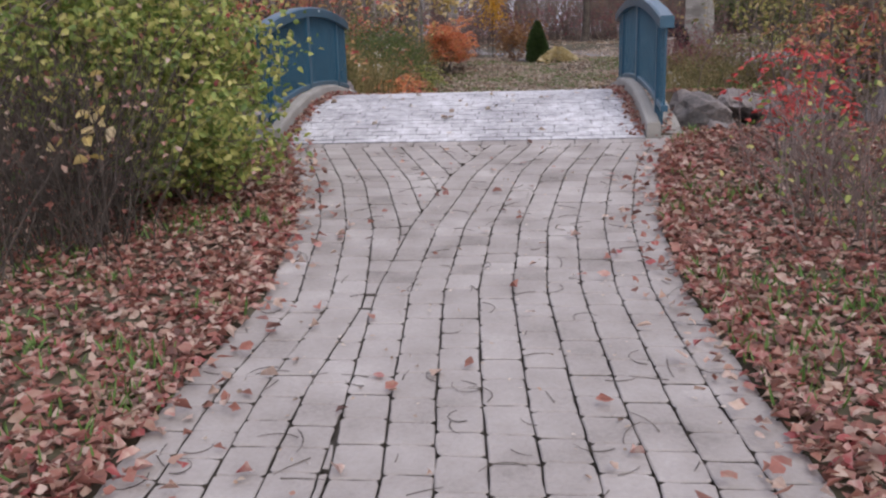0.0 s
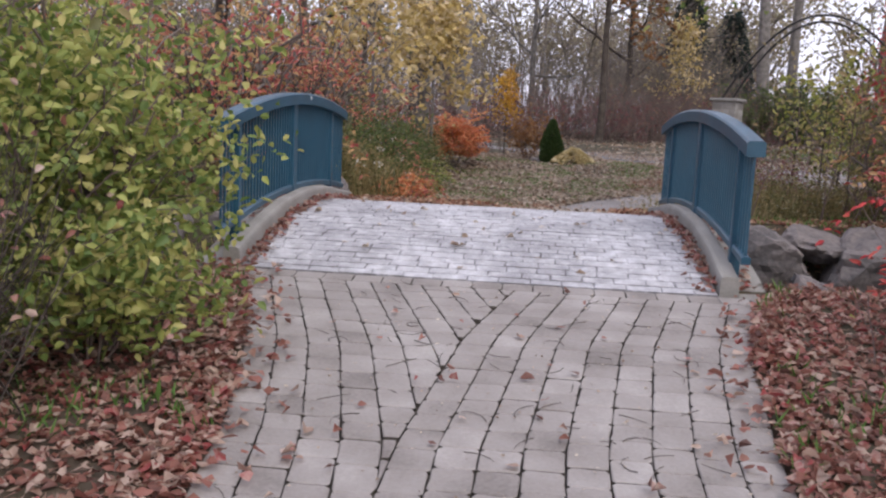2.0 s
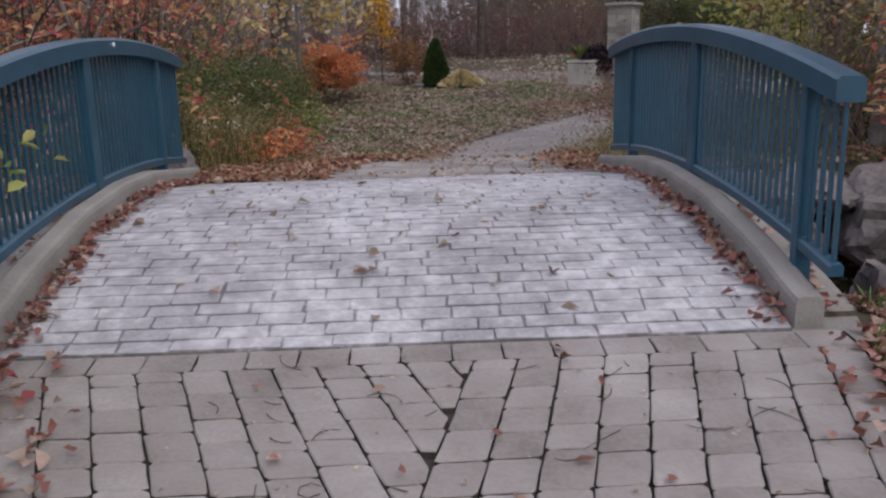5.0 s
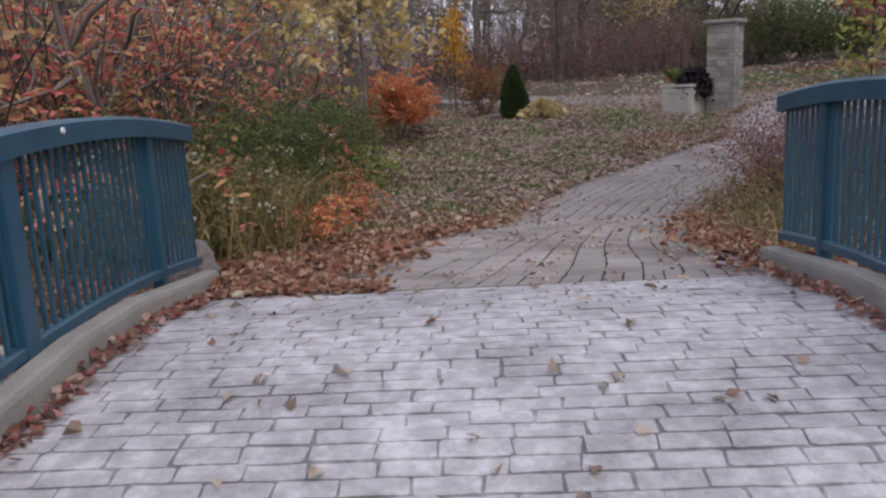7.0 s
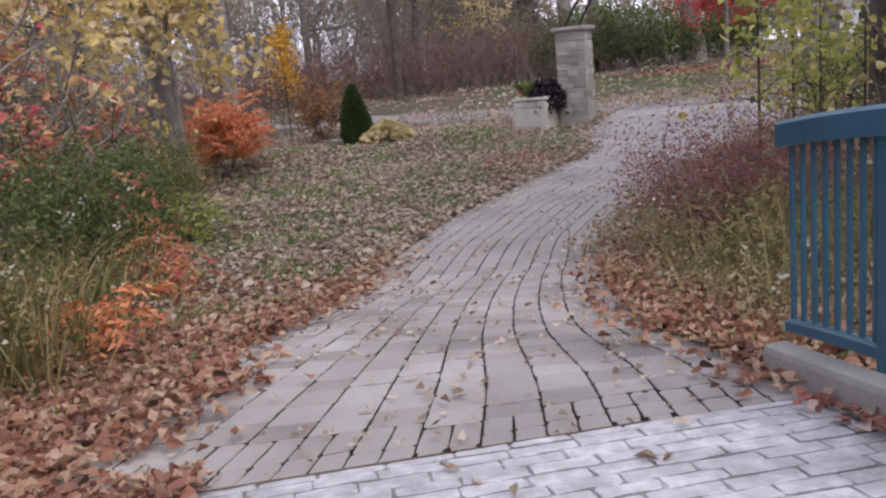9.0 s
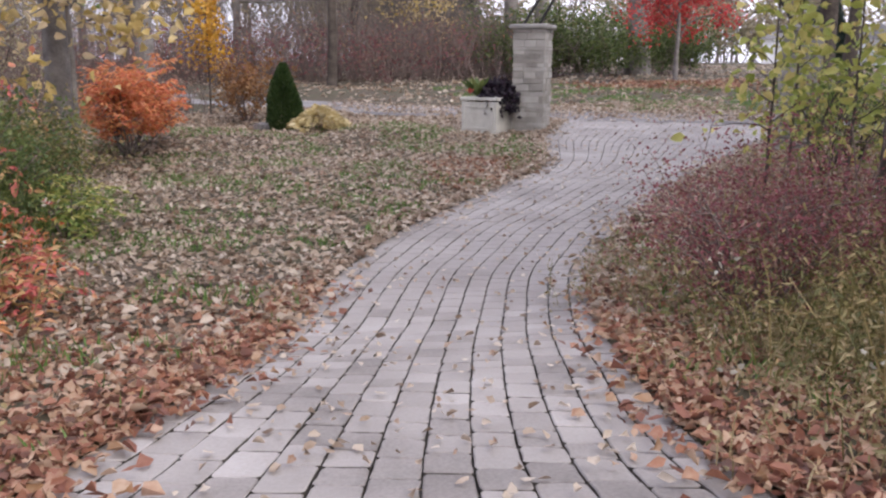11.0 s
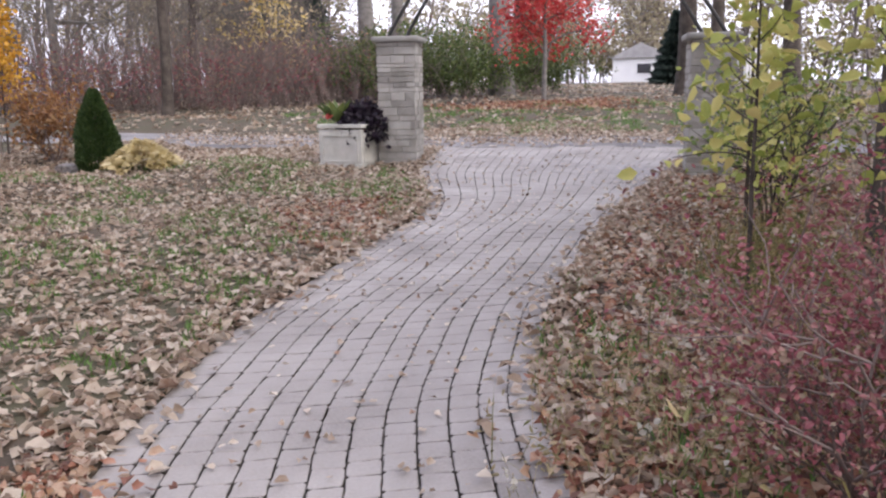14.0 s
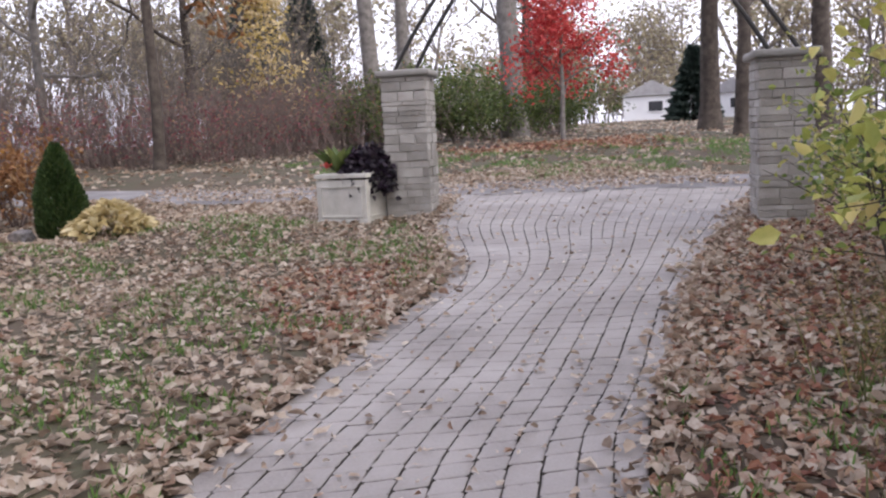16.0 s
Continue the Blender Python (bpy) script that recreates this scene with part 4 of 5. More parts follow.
# ---- across the lane ----
tree("red_maple", (14.4, 36.5), "young maple with a bright scarlet crown", 101, 5.6, 0.09, L_RED, 5600, 0.125, M_BARK, 0.22, 16, 0.3, lift=0.35, jitter=0.22)
tree("lawn_tree", (3.1, 39.0), "tall straight dark trunked tree with rusty brown upper leaves", 102, 13, 0.18, L_BROWN, 5000, 0.24, M_BARK_D, 0.4, 13, 0.5)
tree("lawn_tree", (16.2, 43.2), "massive old grey trunked tree", 103, 17, 0.5, L_HAZE, 700, 0.2, M_BARK, 0.35, 9, 0.4)
tree("lawn_tree", (10.8, 43.0), "tall twin grey trunked tree", 104, 16, 0.34, L_HAZE, 600, 0.2, M_BARK, 0.4, 8, 0.35, lean=(-0.8, 0))
tree("lawn_tree", (12.0, 43.6), "tall twin grey trunked tree", 105, 16, 0.28, L_HAZE, 600, 0.2, M_BARK, 0.4, 8, 0.35)
tree("lawn_tree", (22.9, 40.2), "tall dark grey trunked tree", 106, 15, 0.4, L_HAZE, 900, 0.2, M_BARK_D, 0.3, 9, 0.4)
tree("lawn_tree", (21.2, 36.6), "forked dark trunked tree with sparse yellow leaves", 107, 12, 0.27, L_YELLOW, 900, 0.2, M_BARK_D, 0.28, 8, 0.45)
tree("lawn_tree", (25.2, 37.2), "tall dark trunked tree", 108, 14, 0.38, L_HAZE, 900, 0.2, M_BARK_D, 0.4, 9, 0.4)
tree("lawn_tree", (27.0, 62.0), "spreading bare limbed tree on the far lawn", 109, 14, 0.4, L_HAZE, 500, 0.25, M_BARK_D, 0.3, 9, 0.5)
thicket("purple_thicket", "dense leafless purple-brown thicket along the lane", 111, [(-18, 45), (-9, 43), (-3, 42.5), (1.5, 43), (6.5, 42.5), (9.5, 42.5), (11, 43.5)], 1.1, 1700, 2.4, 0.011, L_SUMAC, 2600, 0.07, kids=5)
thicket("russet_thicket", "russet leaved shrubs mixed into the thicket", 112, [(-12, 41), (-3, 40.4), (2, 41), (8, 39.8)], 0.8, 240, 1.8, 0.012, L_WINE, 4200, 0.1, kids=4)
thicket("green_hedge", "dark green shrubs behind the lawn", 113, [(9.8, 41.5), (12, 42.5), (13.8, 42.5), (18, 44.5), (20, 46)], 0.7, 240, 2.3, 0.014, L_GREEN, 24000, 0.13, kids=4)
thicket("bare_wood", "tall bare grey-brown woodland stems", 116, [(-30, 58), (-16, 54), (-4, 52), (6, 53), (10, 56)], 2.5, 330, 7.5, 0.026, L_HAZE, 8000, 0.16, M_TWIG_G, "woods", 6)
thicket("twig_haze", "fine bare grey twigs of tall shrubs behind the thicket", 117, [(-24, 50), (-12, 47), (-3, 46), (5, 46), (9.5, 47)], 1.2, 420, 4.6, 0.014, L_HAZE, 5000, 0.1, M_TWIG_G, kids=7)
tree("golden_tree", (7.2, 43.5), "narrow tree with golden leaves in the thicket", 114, 5.6, 0.06, L_YELLOW, 1000, 0.17, M_BARK, 0.25, 12, 0.26)
tree("golden_tree", (-9.0, 41.0), "narrow tree with golden leaves in the thicket", 115, 7.5, 0.08, L_GOLD, 1300, 0.2, M_BARK, 0.15, 12, 0.3)


def spruce(at, height, radius, seed):
    rng = np.random.default_rng(seed)
    ob = thing("spruce_tree", (*at, float(ground(*at)) - 0.05), "dark blue-green conical spruce on the far lawn", "conifer", "far spruces")
    n = int(5200)
    h = rng.beta(1, 1.6, n)
    th = rng.uniform(0, 2 * np.pi, n)
    r = radius * (1 - h) ** 0.9 * np.sqrt(rng.uniform(0.25, 1, n)) * (1 + 0.22 * np.sin(h * 60 + 2 * th))
    p = np.c_[r * np.cos(th), r * np.sin(th), 0.3 + h * (height - 0.3)]
    v, f = leaves(p, np.c_[np.cos(th), np.sin(th), rng.uniform(-0.5, 0.3, n)], rnd_dirs(rng, n, 1), height * 0.085, height * 0.03)
    data_part("foliage", mesh_of("foliage", v, f, L_SPRUCE), ob)
    v, f = tubes([([(0, 0, 0), (0, 0, height)], (0.03 * height, 0.01))], 6)
    data_part("trunk", mesh_of("trunk", v, f, M_BARK_D, True), ob)


spruce((34.5, 55.5), 4.6, 1.35, 121)
spruce((11.0, 66.0), 10, 1.9, 122)
spruce((14.5, 68.0), 9, 1.8, 123)

for hx, hy, hw, hr in ((50.0, 80.5, 6.5, 53), (60.5, 78.0, 10.0, 20), (36.0, 92.0, 9.0, 12)):
    house = thing("bungalow", (hx, hy, float(ground(hx, hy)) - 0.1), "white sided bungalow with pale gabled roof beyond the lawn", "house", "far houses", hr)
    part("wall", box(bmesh.new(), (hw, 5, 2.4), (0, 0, 1.2)), M_HOUSE, house)
    bm = bmesh.new()
    e = hw / 2 + 0.3
    vs = [bm.verts.new(p) for p in ((-e, -2.8, 2.35), (e, -2.8, 2.35), (e, 2.8, 2.35), (-e, 2.8, 2.35), (-e, 0, 3.7), (e, 0, 3.7))]
    for q in ((0, 1, 5, 4), (2, 3, 4, 5), (0, 4, 3), (1, 2, 5), (0, 3, 2, 1)):
        bm.faces.new([vs[i] for i in q])
    part("roof", bm, M_ROOF, house)
    end = part("window", box(bmesh.new(), (0.12, 1.5, 1.1), (-hw / 2 - 0.02, -0.3, 1.4), 0.02), M_HOUSE, house)
    part("pane", box(bmesh.new(), (0.06, 1.2, 0.85), (-hw / 2 - 0.08, -0.3, 1.4)), M_PANE, end)
    part("gable_vent", box(bmesh.new(), (0.08, 0.5, 0.35), (-hw / 2 - 0.32, 0, 2.95)), M_ROOF, house)
    for wx_ in (-hw * 0.28, hw * 0.22):
        w_ = part("window", box(bmesh.new(), (1.2, 0.12, 1.0), (wx_, -2.52, 1.3), 0.02), M_HOUSE, house)
        part("pane", box(bmesh.new(), (0.95, 0.06, 0.75), (wx_, -2.58, 1.3)), M_PANE, w_)

thicket("far_hedge", "hazy autumn hedgerow and scrub beyond the houses", 118, [(14, 104), (30, 106), (48, 104), (68, 96), (95, 76)], 3.0, 330, 6.0, 0.05, L_HAZE, 16000, 0.5, M_TWIG_G, "woods", 5)
rngf = np.random.default_rng(5)
lines, tips = [], []
for k in range(240):
    ang = radians(rngf.uniform(-75, 78))
    d = rngf.uniform(75, 130) if abs(math.degrees(ang) - 31) > 7 else rngf.uniform(115, 150)
    q = np.array([math.sin(ang) * d, 10 + math.cos(ang) * d, 0])
    q[2] = float(ground(q[0], q[1]))
    grow(rngf, q, (rngf.normal() * 0.05, rngf.normal() * 0.05, 1), rngf.uniform(7, 15), 0.22, 2, lines, tips, 0.8, 0.2, 5, 0.1)
v, f = tubes(lines, 3)
woods = tagged(new("far_woods", mesh_of("far_woods", v, f, M_TWIG_G)), "distant bare and yellowing autumn woods", "woods", kind="stuff")
tips = np.array(tips)
p = tips[rngf.integers(len(tips), size=80000)] + rngf.normal(size=(80000, 3)) * 0.7
v, f = leaves(p, rnd_dirs(rngf, 80000), rnd_dirs(rngf, 80000), 0.46, 0.32)
data_part("foliage", mesh_of("foliage", v, f, L_HAZE), woods)

for k, (tx, ty, hh, rr_, lm) in enumerate(((-6.5, 20, 8, 0.12, L_SUMAC), (-7.5, 26, 10, 0.16, L_YGREEN), (-5.5, 31, 9, 0.12, L_HAZE), (-9, 15, 9, 0.15, L_YGREEN), (-8.5, 34, 11, 0.2, L_HAZE), (-12, 28, 12, 0.2, L_YELLOW), (-7.5, 9.5, 8, 0.13, L_YGREEN), (-12, 19, 11, 0.17, L_SUMAC), (-4.8, 38, 10, 0.14, L_HAZE), (0.2, 45, 12, 0.18, L_HAZE), (5.0, 47, 13, 0.2, L_HAZE), (-6, 48, 13, 0.2, L_HAZE), (-14, 40, 12, 0.2, L_YELLOW), (14, 22, 11, 0.2, L_YGREEN), (15.5, 17, 12, 0.2, L_HAZE), (10, 9.5, 9, 0.14, L_ORANGE), (13, 11.5, 10, 0.15, L_YGREEN), (17.5, 26, 12, 0.22, L_YGREEN))):
    tree("woodland_tree", (tx, ty), "slim woodland tree with thinning autumn leaves", 130 + k, hh, rr_, lm, 1300, 0.16, M_BARK if k % 2 else M_BARK_D, 0.22, 10, 0.4, group="woodland trees")
thicket("wood_edge", "brown twiggy wood edge with dull leaves", 160, [(-7, 10.8), (-7.5, 17), (-7, 24), (-6, 33), (-8, 39)], 1.2, 330, 2.8, 0.013, L_HAZE, 12000, 0.11)
thicket("wood_edge_right", "brown twiggy wood edge with dull leaves", 161, [(5.5, 10.9), (8, 12), (11, 14), (15, 18), (19, 21)], 1.0, 420, 2.6, 0.012, L_OLIVE, 15000, 0.1)
plant("sumac_shrub", (4.4, 11.0), "orange-red sumac shrub on the far creek bank", "bush", 191, 1.5, 0.9, L_SUMAC, 60, 0.1, 7, M_TWIG_G, 1, 0.02, 4, mode="spray", droop=0.7, group="sumac stand")

# ---- fallen leaves and grass ----
rng = np.random.default_rng(200)


def litter(name, label, xy, material, size, lift=0.012, z=None, parent=None):
    n = len(xy)
    if z is None:
        z = ground(xy[:, 0], xy[:, 1]) + 0.012
    p = np.c_[xy, z + lift * rng.uniform(0.3, 2.2, n)]
    w = np.c_[unit(rng.normal(size=(n, 2))), rng.normal(size=n) * 0.22]
    v, f = leaves(p, w, np.c_[rng.normal(size=(n, 2)) * 0.6, np.ones(n)], size * rng.uniform(0.5, 1.25, n), size * rng.uniform(0.35, 0.75, n), rng.uniform(-0.2, 0.55, n))
    v = v + rng.normal(size=v.shape) * size * np.tile([[0.02], [0.1], [0.1], [0.07], [0.1], [0.1]], (n, 1))
    v[:, 2] = np.maximum(v[:, 2], np.repeat(z, 6) + 0.004)
    return tagged(new(name, mesh_of(name, v, f, material)), label, "fallen leaves", kind="stuff")


def off_path(xy):
    pre = inside(xy[:, 0], xy[:, 1], PRE)
    post = inside(xy[:, 0], xy[:, 1], POST)
    road = inside(xy[:, 0], xy[:, 1], ROAD)
    creek = (np.abs(xy[:, 1] - 9.2) < 1.25) | ((np.abs(xy[:, 0]) < 1.95) & (np.abs(xy[:, 1] - 9.17) < 1.8))
    return ~(pre | post | road | creek)


q = np.c_[0.4 + rng.normal(size=110000) * 3.2, rng.uniform(-4.0, 7.9, 110000)]
q = q[off_path(q) & (rng.random(len(q)) < np.clip((q[:, 1] + 4.5) / 4, 0, 1))]
litter("leaf_litter_bank", "rust red and brown fallen leaves on the banks", q, L_RUST, 0.06)
q = np.c_[rng.uniform(-5, 6.5, 52000), rng.uniform(10.5, 17.5, 52000)]
q = q[off_path(q) & (rng.random(len(q)) < np.clip(1.2 - 0.07 * np.abs(q[:, 0]) ** 1.5, 0.25, 1) * np.clip((16.8 - q[:, 1]) / 3, 0, 1))]
litter("leaf_litter_rust", "rust brown fallen leaves along the path edge", q, L_COPPER, 0.068)
q = np.c_[rng.uniform(-6, 12, 92000), rng.uniform(13.2, 31, 92000)]
q = q[off_path(q) & (rng.random(len(q)) < np.clip((q[:, 1] - 13.2) / 3, 0, 1))]
litter("leaf_litter_lawn", "tan curled fallen leaves over the lawn", q, L_TAN, 0.09)
q = np.c_[rng.uniform(2.5, 10, 16000), rng.uniform(14.5, 22.5, 16000)]
q = q[off_path(q)]
litter("leaf_litter_verge", "tan and brown fallen leaves heaped under the saplings", q, L_COPPER, 0.08)
q = np.c_[rng.uniform(-10, 34, 16000), rng.uniform(26, 60, 16000)]
q = q[off_path(q)]
litter("leaf_litter_far", "tan fallen leaves on the far lawn", q, L_TAN, 0.19)
# drifts against the path edges
for name, left, m, size, k in (("leaf_drift_approach", resample(LP, 80)[20:], L_RUST, 0.065, 3800), ("leaf_drift_approach", resample(RP, 80)[20:], L_RUST, 0.065, 3800), ("leaf_drift_garden", QL[:44], L_COPPER, 0.068, 6500), ("leaf_drift_garden", QR[:44], L_COPPER, 0.068, 3600), ("leaf_drift_garden", QL[38:115], L_TAN, 0.095, 2600), ("leaf_drift_garden", QR[38:112], L_TAN, 0.095, 2400)):
    e = left[rng.integers(len(left), size=k)] + rng.normal(size=(k, 2)) * np.array([0.14, 0.1])
    e = e[~((e[:, 1] > 7.45) & (e[:, 1] < 10.9))]
    on = inside(e[:, 0], e[:, 1], PRE) | inside(e[:, 0], e[:, 1], POST)
    e = e[~on | (rng.random(len(e)) < 0.16)]
    litter(name, "fallen leaves drifted along the paver edge", e, m, size, 0.02, plain(e[:, 0], e[:, 1]) + 0.014)
q = np.array([14.4, 36.5]) + rng.normal(size=(2600, 2)) * np.array([1.5, 0.9])
litter("leaf_ring_maple", "rust red leaves fallen round the scarlet maple", q, L_COPPER, 0.15, 0.03)
c = np.array([(-1.35, 11.25), (-1.1, 11.6), (-0.8, 12.2), (-1.5, 11.9), (-1.5, 11.1)])
e = c[rng.integers(5, size=2200)] + rng.normal(size=(2200, 2)) * 0.2
e = e[e[:, 1] > 10.9]
litter("leaf_drift_bridge_end", "heap of rust leaves over the pavers at the bridge end", e, L_COPPER, 0.075, 0.02, plain(e[:, 0], e[:, 1]) + 0.016)
e = np.c_[rng.uniform(-1.6, -0.55, 420), rng.uniform(10.76, 10.98, 420)]
litter("leaf_drift_bridge_end", "rust leaves over the joint at the end of the deck", e, L_COPPER, 0.07, 0.012, np.full(420, 0.808))
# leaves on the deck, mostly against the curbs
k = 900
ey = rng.uniform(7.55, 10.8, k)
ex = np.where(rng.random(k) < 0.5, -1, 1) * (1.6 - np.abs(rng.normal(size=k)) * 0.05)
litter("leaf_drift_curbs", "brown leaves caught against the bridge curbs", np.c_[ex, ey], L_RUST, 0.06, 0.015, deck(ey) + 0.004)
k = 260
ey = rng.uniform(7.6, 10.8, k)
ex = np.where(rng.random(k) < 0.5, -1, 1) * rng.uniform(1.75, 1.93, k)
litter("leaf_drift_ledge", "brown leaves on the ledge outside the curbs", np.c_[ex, ey], L_RUST, 0.07, 0.015, deck(ey) - 0.012)
k = 60
ey, ex = rng.uniform(7.6, 10.8, k), rng.uniform(-1.45, 1.45, k)
litter("loose_leaves_bridge", "scattered yellow and brown leaves on the deck", np.c_[ex, ey], L_TAN, 0.072, 0.008, deck(ey) + 0.004)
k = 1100
t = rng.integers(120, size=k)
e = QL[t] + (QR[t] - QL[t]) * rng.random(k)[:, None]
litter("loose_leaves_garden_path", "scattered small brown leaves on the pavers", e, L_TAN, 0.052, 0.008, plain(e[:, 0], e[:, 1]) + 0.014)
k = 120
e = np.c_[rng.uniform(-0.7, 1.4, k), rng.uniform(0.5, 7.4, k)]
litter("loose_leaves_approach", "scattered red-brown leaves and needles on the pavers", e, L_RUST, 0.06, 0.008, plain(e[:, 0], e[:, 1]) + 0.014)
lines = []
for k in range(170):
    x, y, a, c = rng.uniform(-0.7, 1.45), rng.uniform(0.6, 7.3), rng.uniform(0, 2 * np.pi), rng.normal() * 1.3
    u = np.linspace(0, rng.uniform(0.05, 0.2), 6)
    px_, py_ = x + np.cumsum(np.cos(a + c * u * 8)) * u[1], y + np.cumsum(np.sin(a + c * u * 8)) * u[1]
    lines.append((np.c_[px_, py_, plain(px_, py_) + 0.006], (0.0022, 0.0012)))
v, f = tubes(lines, 4)
tagged(new("fallen_twigs", mesh_of("fallen_twigs", v, f, M_BARK_D)), "thin dark curved twigs and needles on the pavers", "twigs", kind="stuff")
k = 420
e = np.c_[rng.uniform(-0.75, 1.5, k), rng.uniform(0.5, 7.4, k)]
litter("leaf_crumbs", "small crumbs of pale and brown leaf on the pavers", e, L_TAN, 0.022, 0.004, plain(e[:, 0], e[:, 1]) + 0.006)
k = 2500
t = rng.uniform(0, 1, k)
s = rng.uniform(0, 1, k)
e = np.c_[1.9 + t * 8.7, 31.2 - t * 6.7] + np.c_[s * 0.7, s * 2.2] * 1.0
litter("loose_leaves_lane", "scattered leaves on the gravel lane", e, L_TAN, 0.09, 0.01, plain(e[:, 0], e[:, 1]) + 0.036)


def lawn(name, n, x0, x1, y0, y1, h):
    q = np.c_[rng.uniform(x0, x1, n * 3), rng.uniform(y0, y1, n * 3)]
    patch = np.array([noise.noise(Vector((a * 0.8, b * 0.8, 3))) + 0.5 * noise.noise(Vector((a * 2.5, b * 2.5, 7))) for a, b in q])
    q = q[off_path(q) & (patch > 0.04)][:n]
    m = len(q)
    p = np.c_[q, ground(q[:, 0], q[:, 1])]
    v, f = leaves(p, np.c_[rng.normal(size=(m, 2)) * 0.5, np.ones(m)], rnd_dirs(rng, m), h * rng.uniform(0.6, 1.4, m), 0.012, 0.0)
    tagged(new(name, mesh_of(name, v, f, L_GRASS)), "short green lawn grass between fallen leaves", "grass", kind="stuff")


lawn("lawn_grass", 17000, -4, 5, 16, 27, 0.075)
lawn("far_lawn_grass", 14000, 6, 22, 28, 37, 0.1)
lawn("verge_grass", 12000, -4, 6, 0.5, 16, 0.09)

# ---- pavers and deck bricks, one by one ----
prng = random.Random(9)


def clip(poly, keep):
    """The part of a polygon where keep(point) is not negative."""
    out = []
    for p, q in zip(poly, poly[1:] + poly[:1]):
        a, b = keep(p), keep(q)
        if a >= 0:
            out.append(p)
        if (a >= 0) != (b >= 0):
            t = a / (a - b)
            out.append((p[0] + (q[0] - p[0]) * t, p[1] + (q[1] - p[1]) * t))
    return out


def slab_piece(poly, height, gap, thick, chamfer, wobble=0.003, gap_y=0.0):
    """A bevelled flat piece over a plan polygon; None if too small."""
    n = len(poly)
    if n < 3:
        return None
    cx, cy = sum(p[0] for p in poly) / n, sum(p[1] for p in poly) / n
    area = abs(sum(p[0] * q[1] - q[0] * p[1] for p, q in zip(poly, poly[1:] + poly[:1]))) / 2
    if area < 0.0018:
        return None
    lift = prng.uniform(-0.002, 0.002)
    rings = []
    for inset, dz in ((gap, -thick), (gap, -chamfer), (gap + chamfer, 0.0)):
        rings.append([(cx + math.copysign(max(abs(p[0] - cx) - inset, 0.0), p[0] - cx), cy + math.copysign(max(abs(p[1] - cy) - inset - gap_y, 0.0), p[1] - cy), dz) for p in poly])
    jig = [(prng.uniform(-wobble, wobble), prng.uniform(-wobble, wobble)) for _ in poly]
    v = []
    for r in rings:
        for (x, y, dz), (jx, jy) in zip(r, jig):
            v.append((x + jx, y + jy, height(x, y) + dz + lift))
    f = [tuple(range(2 * n, 3 * n))]
    for lv in (0, 1):
        f += [(lv * n + i, lv * n + (i + 1) % n, (lv + 1) * n + (i + 1) % n, (lv + 1) * n + i) for i in range(n)]
    return v, f


def tumbled(poly, cut=0.014):
    """The outline of a paver with knocked-off corners and slightly bowed sides."""
    out, n = [], len(poly)
    for i in range(n):
        p, c, q = Vector(poly[i - 1]), Vector(poly[i]), Vector(poly[(i + 1) % n])
        for o in (p, q):
            d = o - c
            if d.length > 5 * cut:
                out.append(tuple(c + d.normalized() * cut * prng.uniform(0.5, 1.25)))
        if (q - c).length > 0.1:
            m = (c + q) / 2
            w = (sum(a[0] for a in poly) / n - m.x, sum(a[1] for a in poly) / n - m.y)
            f = prng.uniform(-0.02, 0.025)
            out.append((m.x + w[0] * f, m.y + w[1] * f))
    return out if len(out) > 3 else poly


def lay(pieces, name, parent, single, rest, rest_label, near, edge):
    """The 300 pieces nearest to a stretch of the plan as objects of their own, the others joined."""
    pieces = [p for p in pieces if p]
    pieces.sort(key=lambda p: abs(p[0][0][1] - near))
    for v, f in pieces[:300]:
        me = bpy.data.meshes.new(name)
        me.from_pydata(v, [], f)
        me.materials.append(single), me.materials.append(edge)
        n = len(v) // 3
        for q in me.polygons[1:1 + n]:
            q.material_index = 1
        ob = new(name, me)
        ob.parent = parent
    V, F, K = [], [], []
    for v, f in pieces[300:]:
        o = len(V)
        V += v
        F += [tuple(i + o for i in q) for q in f]
        K += [0] + [1] * (len(v) // 3) + [0] * (len(v) // 3)
    if V:
        me = bpy.data.meshes.new(name + "_field")
        me.from_pydata(V, [], F)
        me.materials.append(rest), me.materials.append(edge)
        me.polygons.foreach_set("material_index", K)
        ob = data_part(name + "_field", me, parent, rest_label)
        ob["kind"] = "stuff"


def flat(x, y):
    return float(plain(x, y))


LA, RA = np.array(LP), np.array(RP)
xl = lambda y: float(np.interp(y, LA[:, 1], LA[:, 0]))
xr = lambda y: float(np.interp(y, RA[:, 1], RA[:, 0]))
WID = 0.17
pieces = []
for side in (-1, 1):
    for k in range(12 if side < 0 else 9):
        y = -2.0 + prng.random() * 0.18
        while y < 7.34:
            y1 = min(y + prng.choice((0.15, 0.178, 0.178, 0.21)), 7.34)
            if 7.34 - y1 < 0.07:
                y1 = 7.34
            if side < 0:
                poly = [(xl(y) + k * WID, y), (xl(y) + (k + 1) * WID, y), (xl(y1) + (k + 1) * WID, y1), (xl(y1) + k * WID, y1)]
                poly = clip(poly, lambda p: xr(p[1]) - 9 * WID - p[0])
            else:
                poly = [(xr(y) - (k + 1) * WID, y), (xr(y) - k * WID, y), (xr(y1) - k * WID, y1), (xr(y1) - (k + 1) * WID, y1)]
            pieces.append(slab_piece(tumbled(poly), flat, 0.003, 0.03, 0.005, 0.003, -0.0006))
            y = y1
x = -1.6
while x < 1.85:
    x1 = x + 0.2
    pieces.append(slab_piece(tumbled([(x, 7.34), (x1, 7.34), (x1, 7.49), (x, 7.49)]), flat, 0.003, 0.03, 0.005, 0.003, -0.0006))
    x = x1
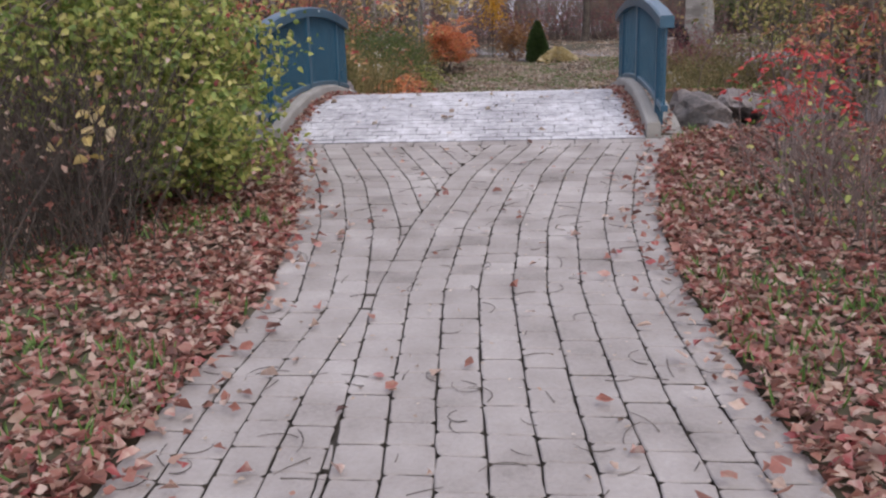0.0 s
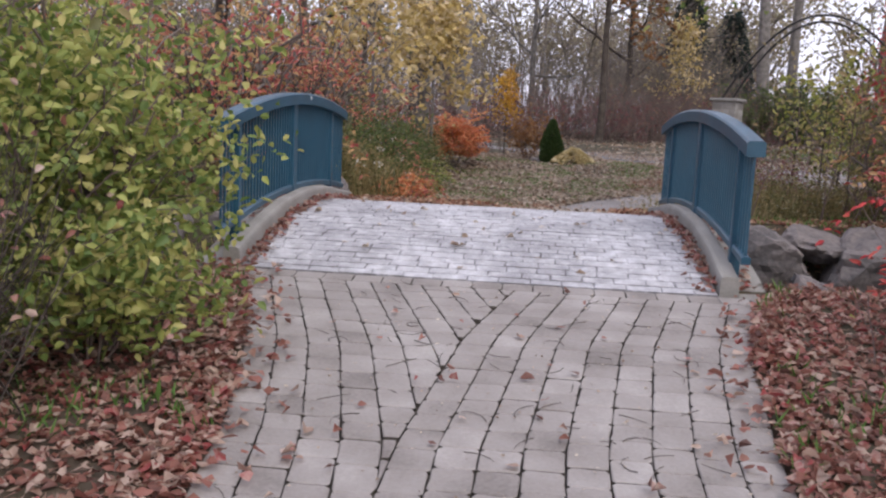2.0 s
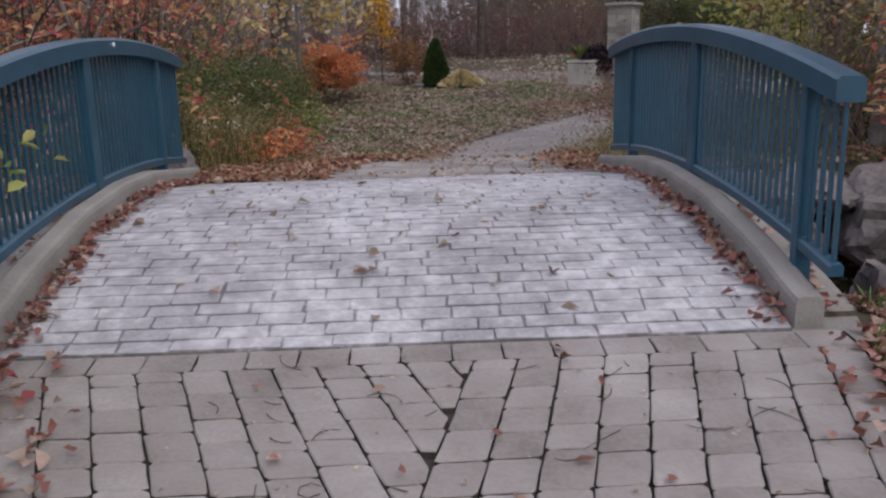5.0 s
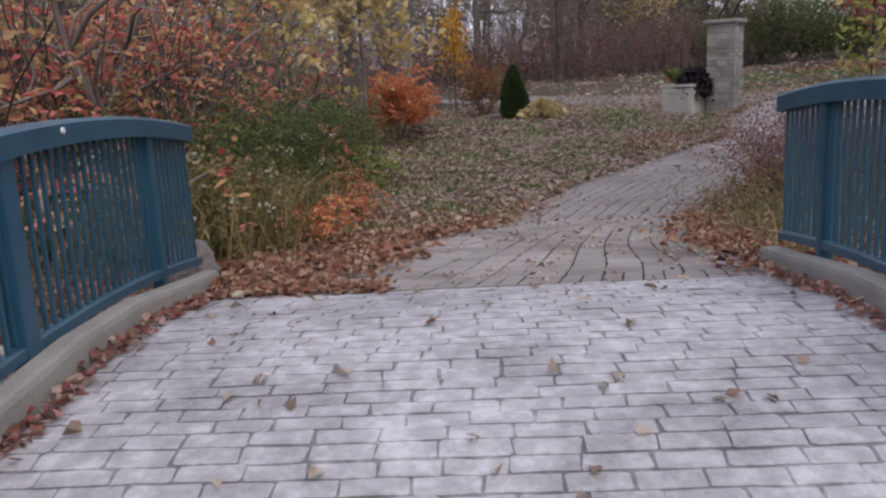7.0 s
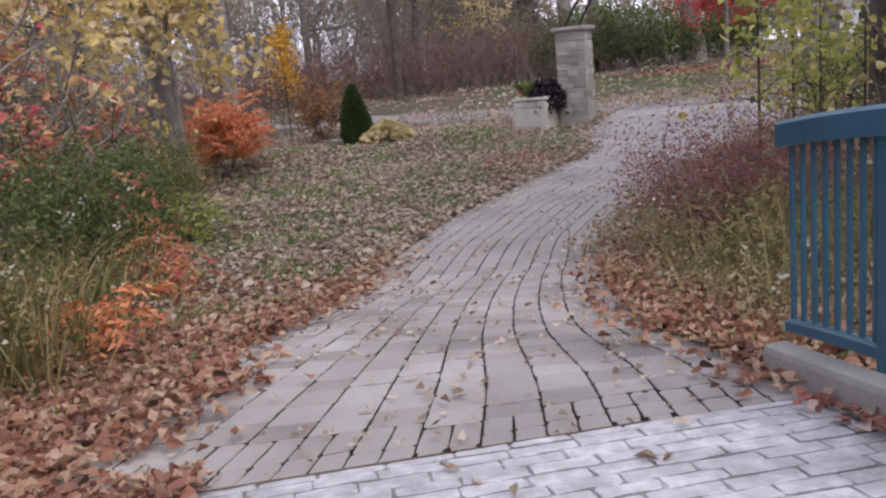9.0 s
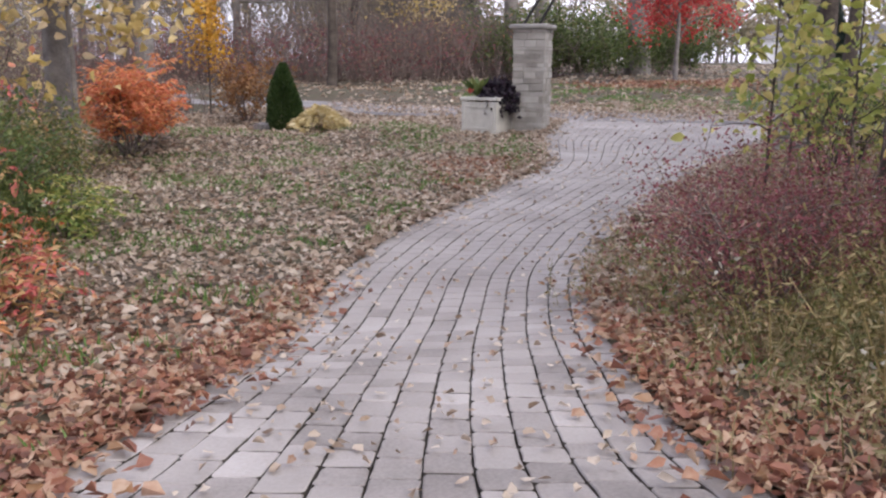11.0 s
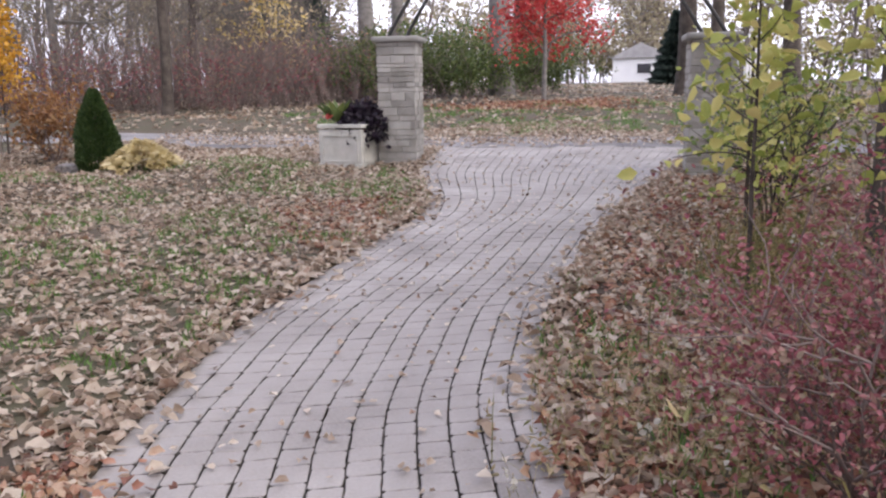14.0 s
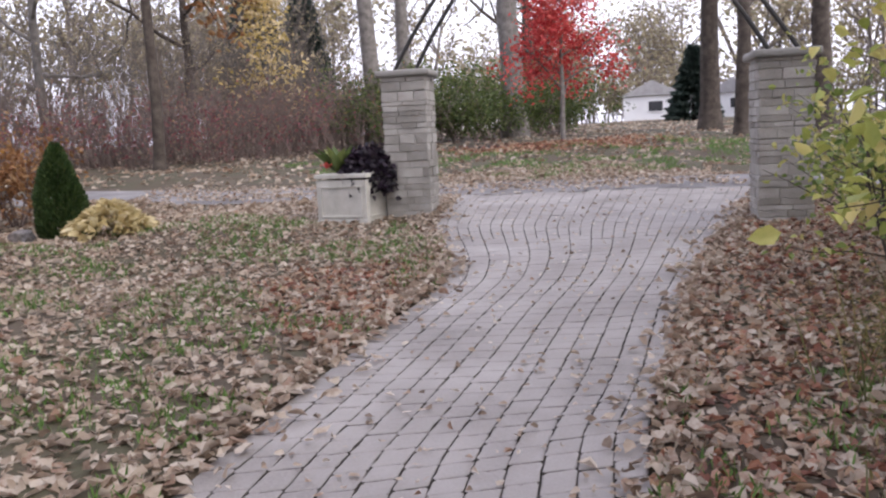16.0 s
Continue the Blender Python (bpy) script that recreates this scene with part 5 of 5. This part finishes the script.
lay(pieces, "paver", path_1, M_PAVER, M_PAVER_REST, "grey concrete pavers", 6.6, M_JOINT)

pieces = []
dl = np.r_[0, np.cumsum(np.linalg.norm(np.diff((QL + QR) / 2, axis=0), axis=1))]


def at_s(s):
    l = np.array([np.interp(s, dl, QL[:, 0]), np.interp(s, dl, QL[:, 1])])
    r = np.array([np.interp(s, dl, QR[:, 0]), np.interp(s, dl, QR[:, 1])])
    return l, r


COLS = 13
for k in range(COLS):
    s, first = 0.0, prng.uniform(0.05, 0.2)
    while s < dl[-1] - 0.2:
        l0, r0 = at_s(s)
        wide = np.linalg.norm(r0 - l0) / COLS
        s1 = s + (first or prng.choice((0.15, 0.18, 0.18, 0.21)) * max(1.0, wide / 0.2))
        first = 0.0
        l1, r1 = at_s(s1)
        sub = 1 if wide < 0.235 else 2
        for m in range(sub):
            a, b = (k + m / sub) / COLS, (k + (m + 1) / sub) / COLS
            poly = [tuple(l0 + (r0 - l0) * a), tuple(l0 + (r0 - l0) * b), tuple(l1 + (r1 - l1) * b), tuple(l1 + (r1 - l1) * a)]
            pieces.append(slab_piece(tumbled(poly), flat, 0.0036, 0.03, 0.005, 0.003, -0.0008))
        s = s1
lay(pieces, "paver", path_2, M_PAVER_G, M_PAVER_GR, "grey concrete pavers", 13.2, M_JOINT)

pieces = []
y = 7.505
while y < 10.8:
    y1 = min(y + prng.uniform(0.084, 0.096), 10.83)
    x = -1.61 - prng.uniform(0.0, 0.17)
    while x < 1.61:
        x1 = x + prng.choice((0.195, 0.212, 0.212, 0.23))
        poly = [(max(x, -1.61), y), (min(x1, 1.61), y), (min(x1, 1.61), y1), (max(x, -1.61), y1)]
        if poly[1][0] - poly[0][0] > 0.03:
            pieces.append(slab_piece(tumbled(poly, 0.008), lambda a, b: float(deck(b)), 0.0042, 0.012, 0.003, 0.006, 0.0012))
        x = x1
    y = y1
lay(pieces, "brick", bridge, M_BRICK, M_BRICK, "bleached stamped deck bricks", 8.6, M_BRICK_JOINT)
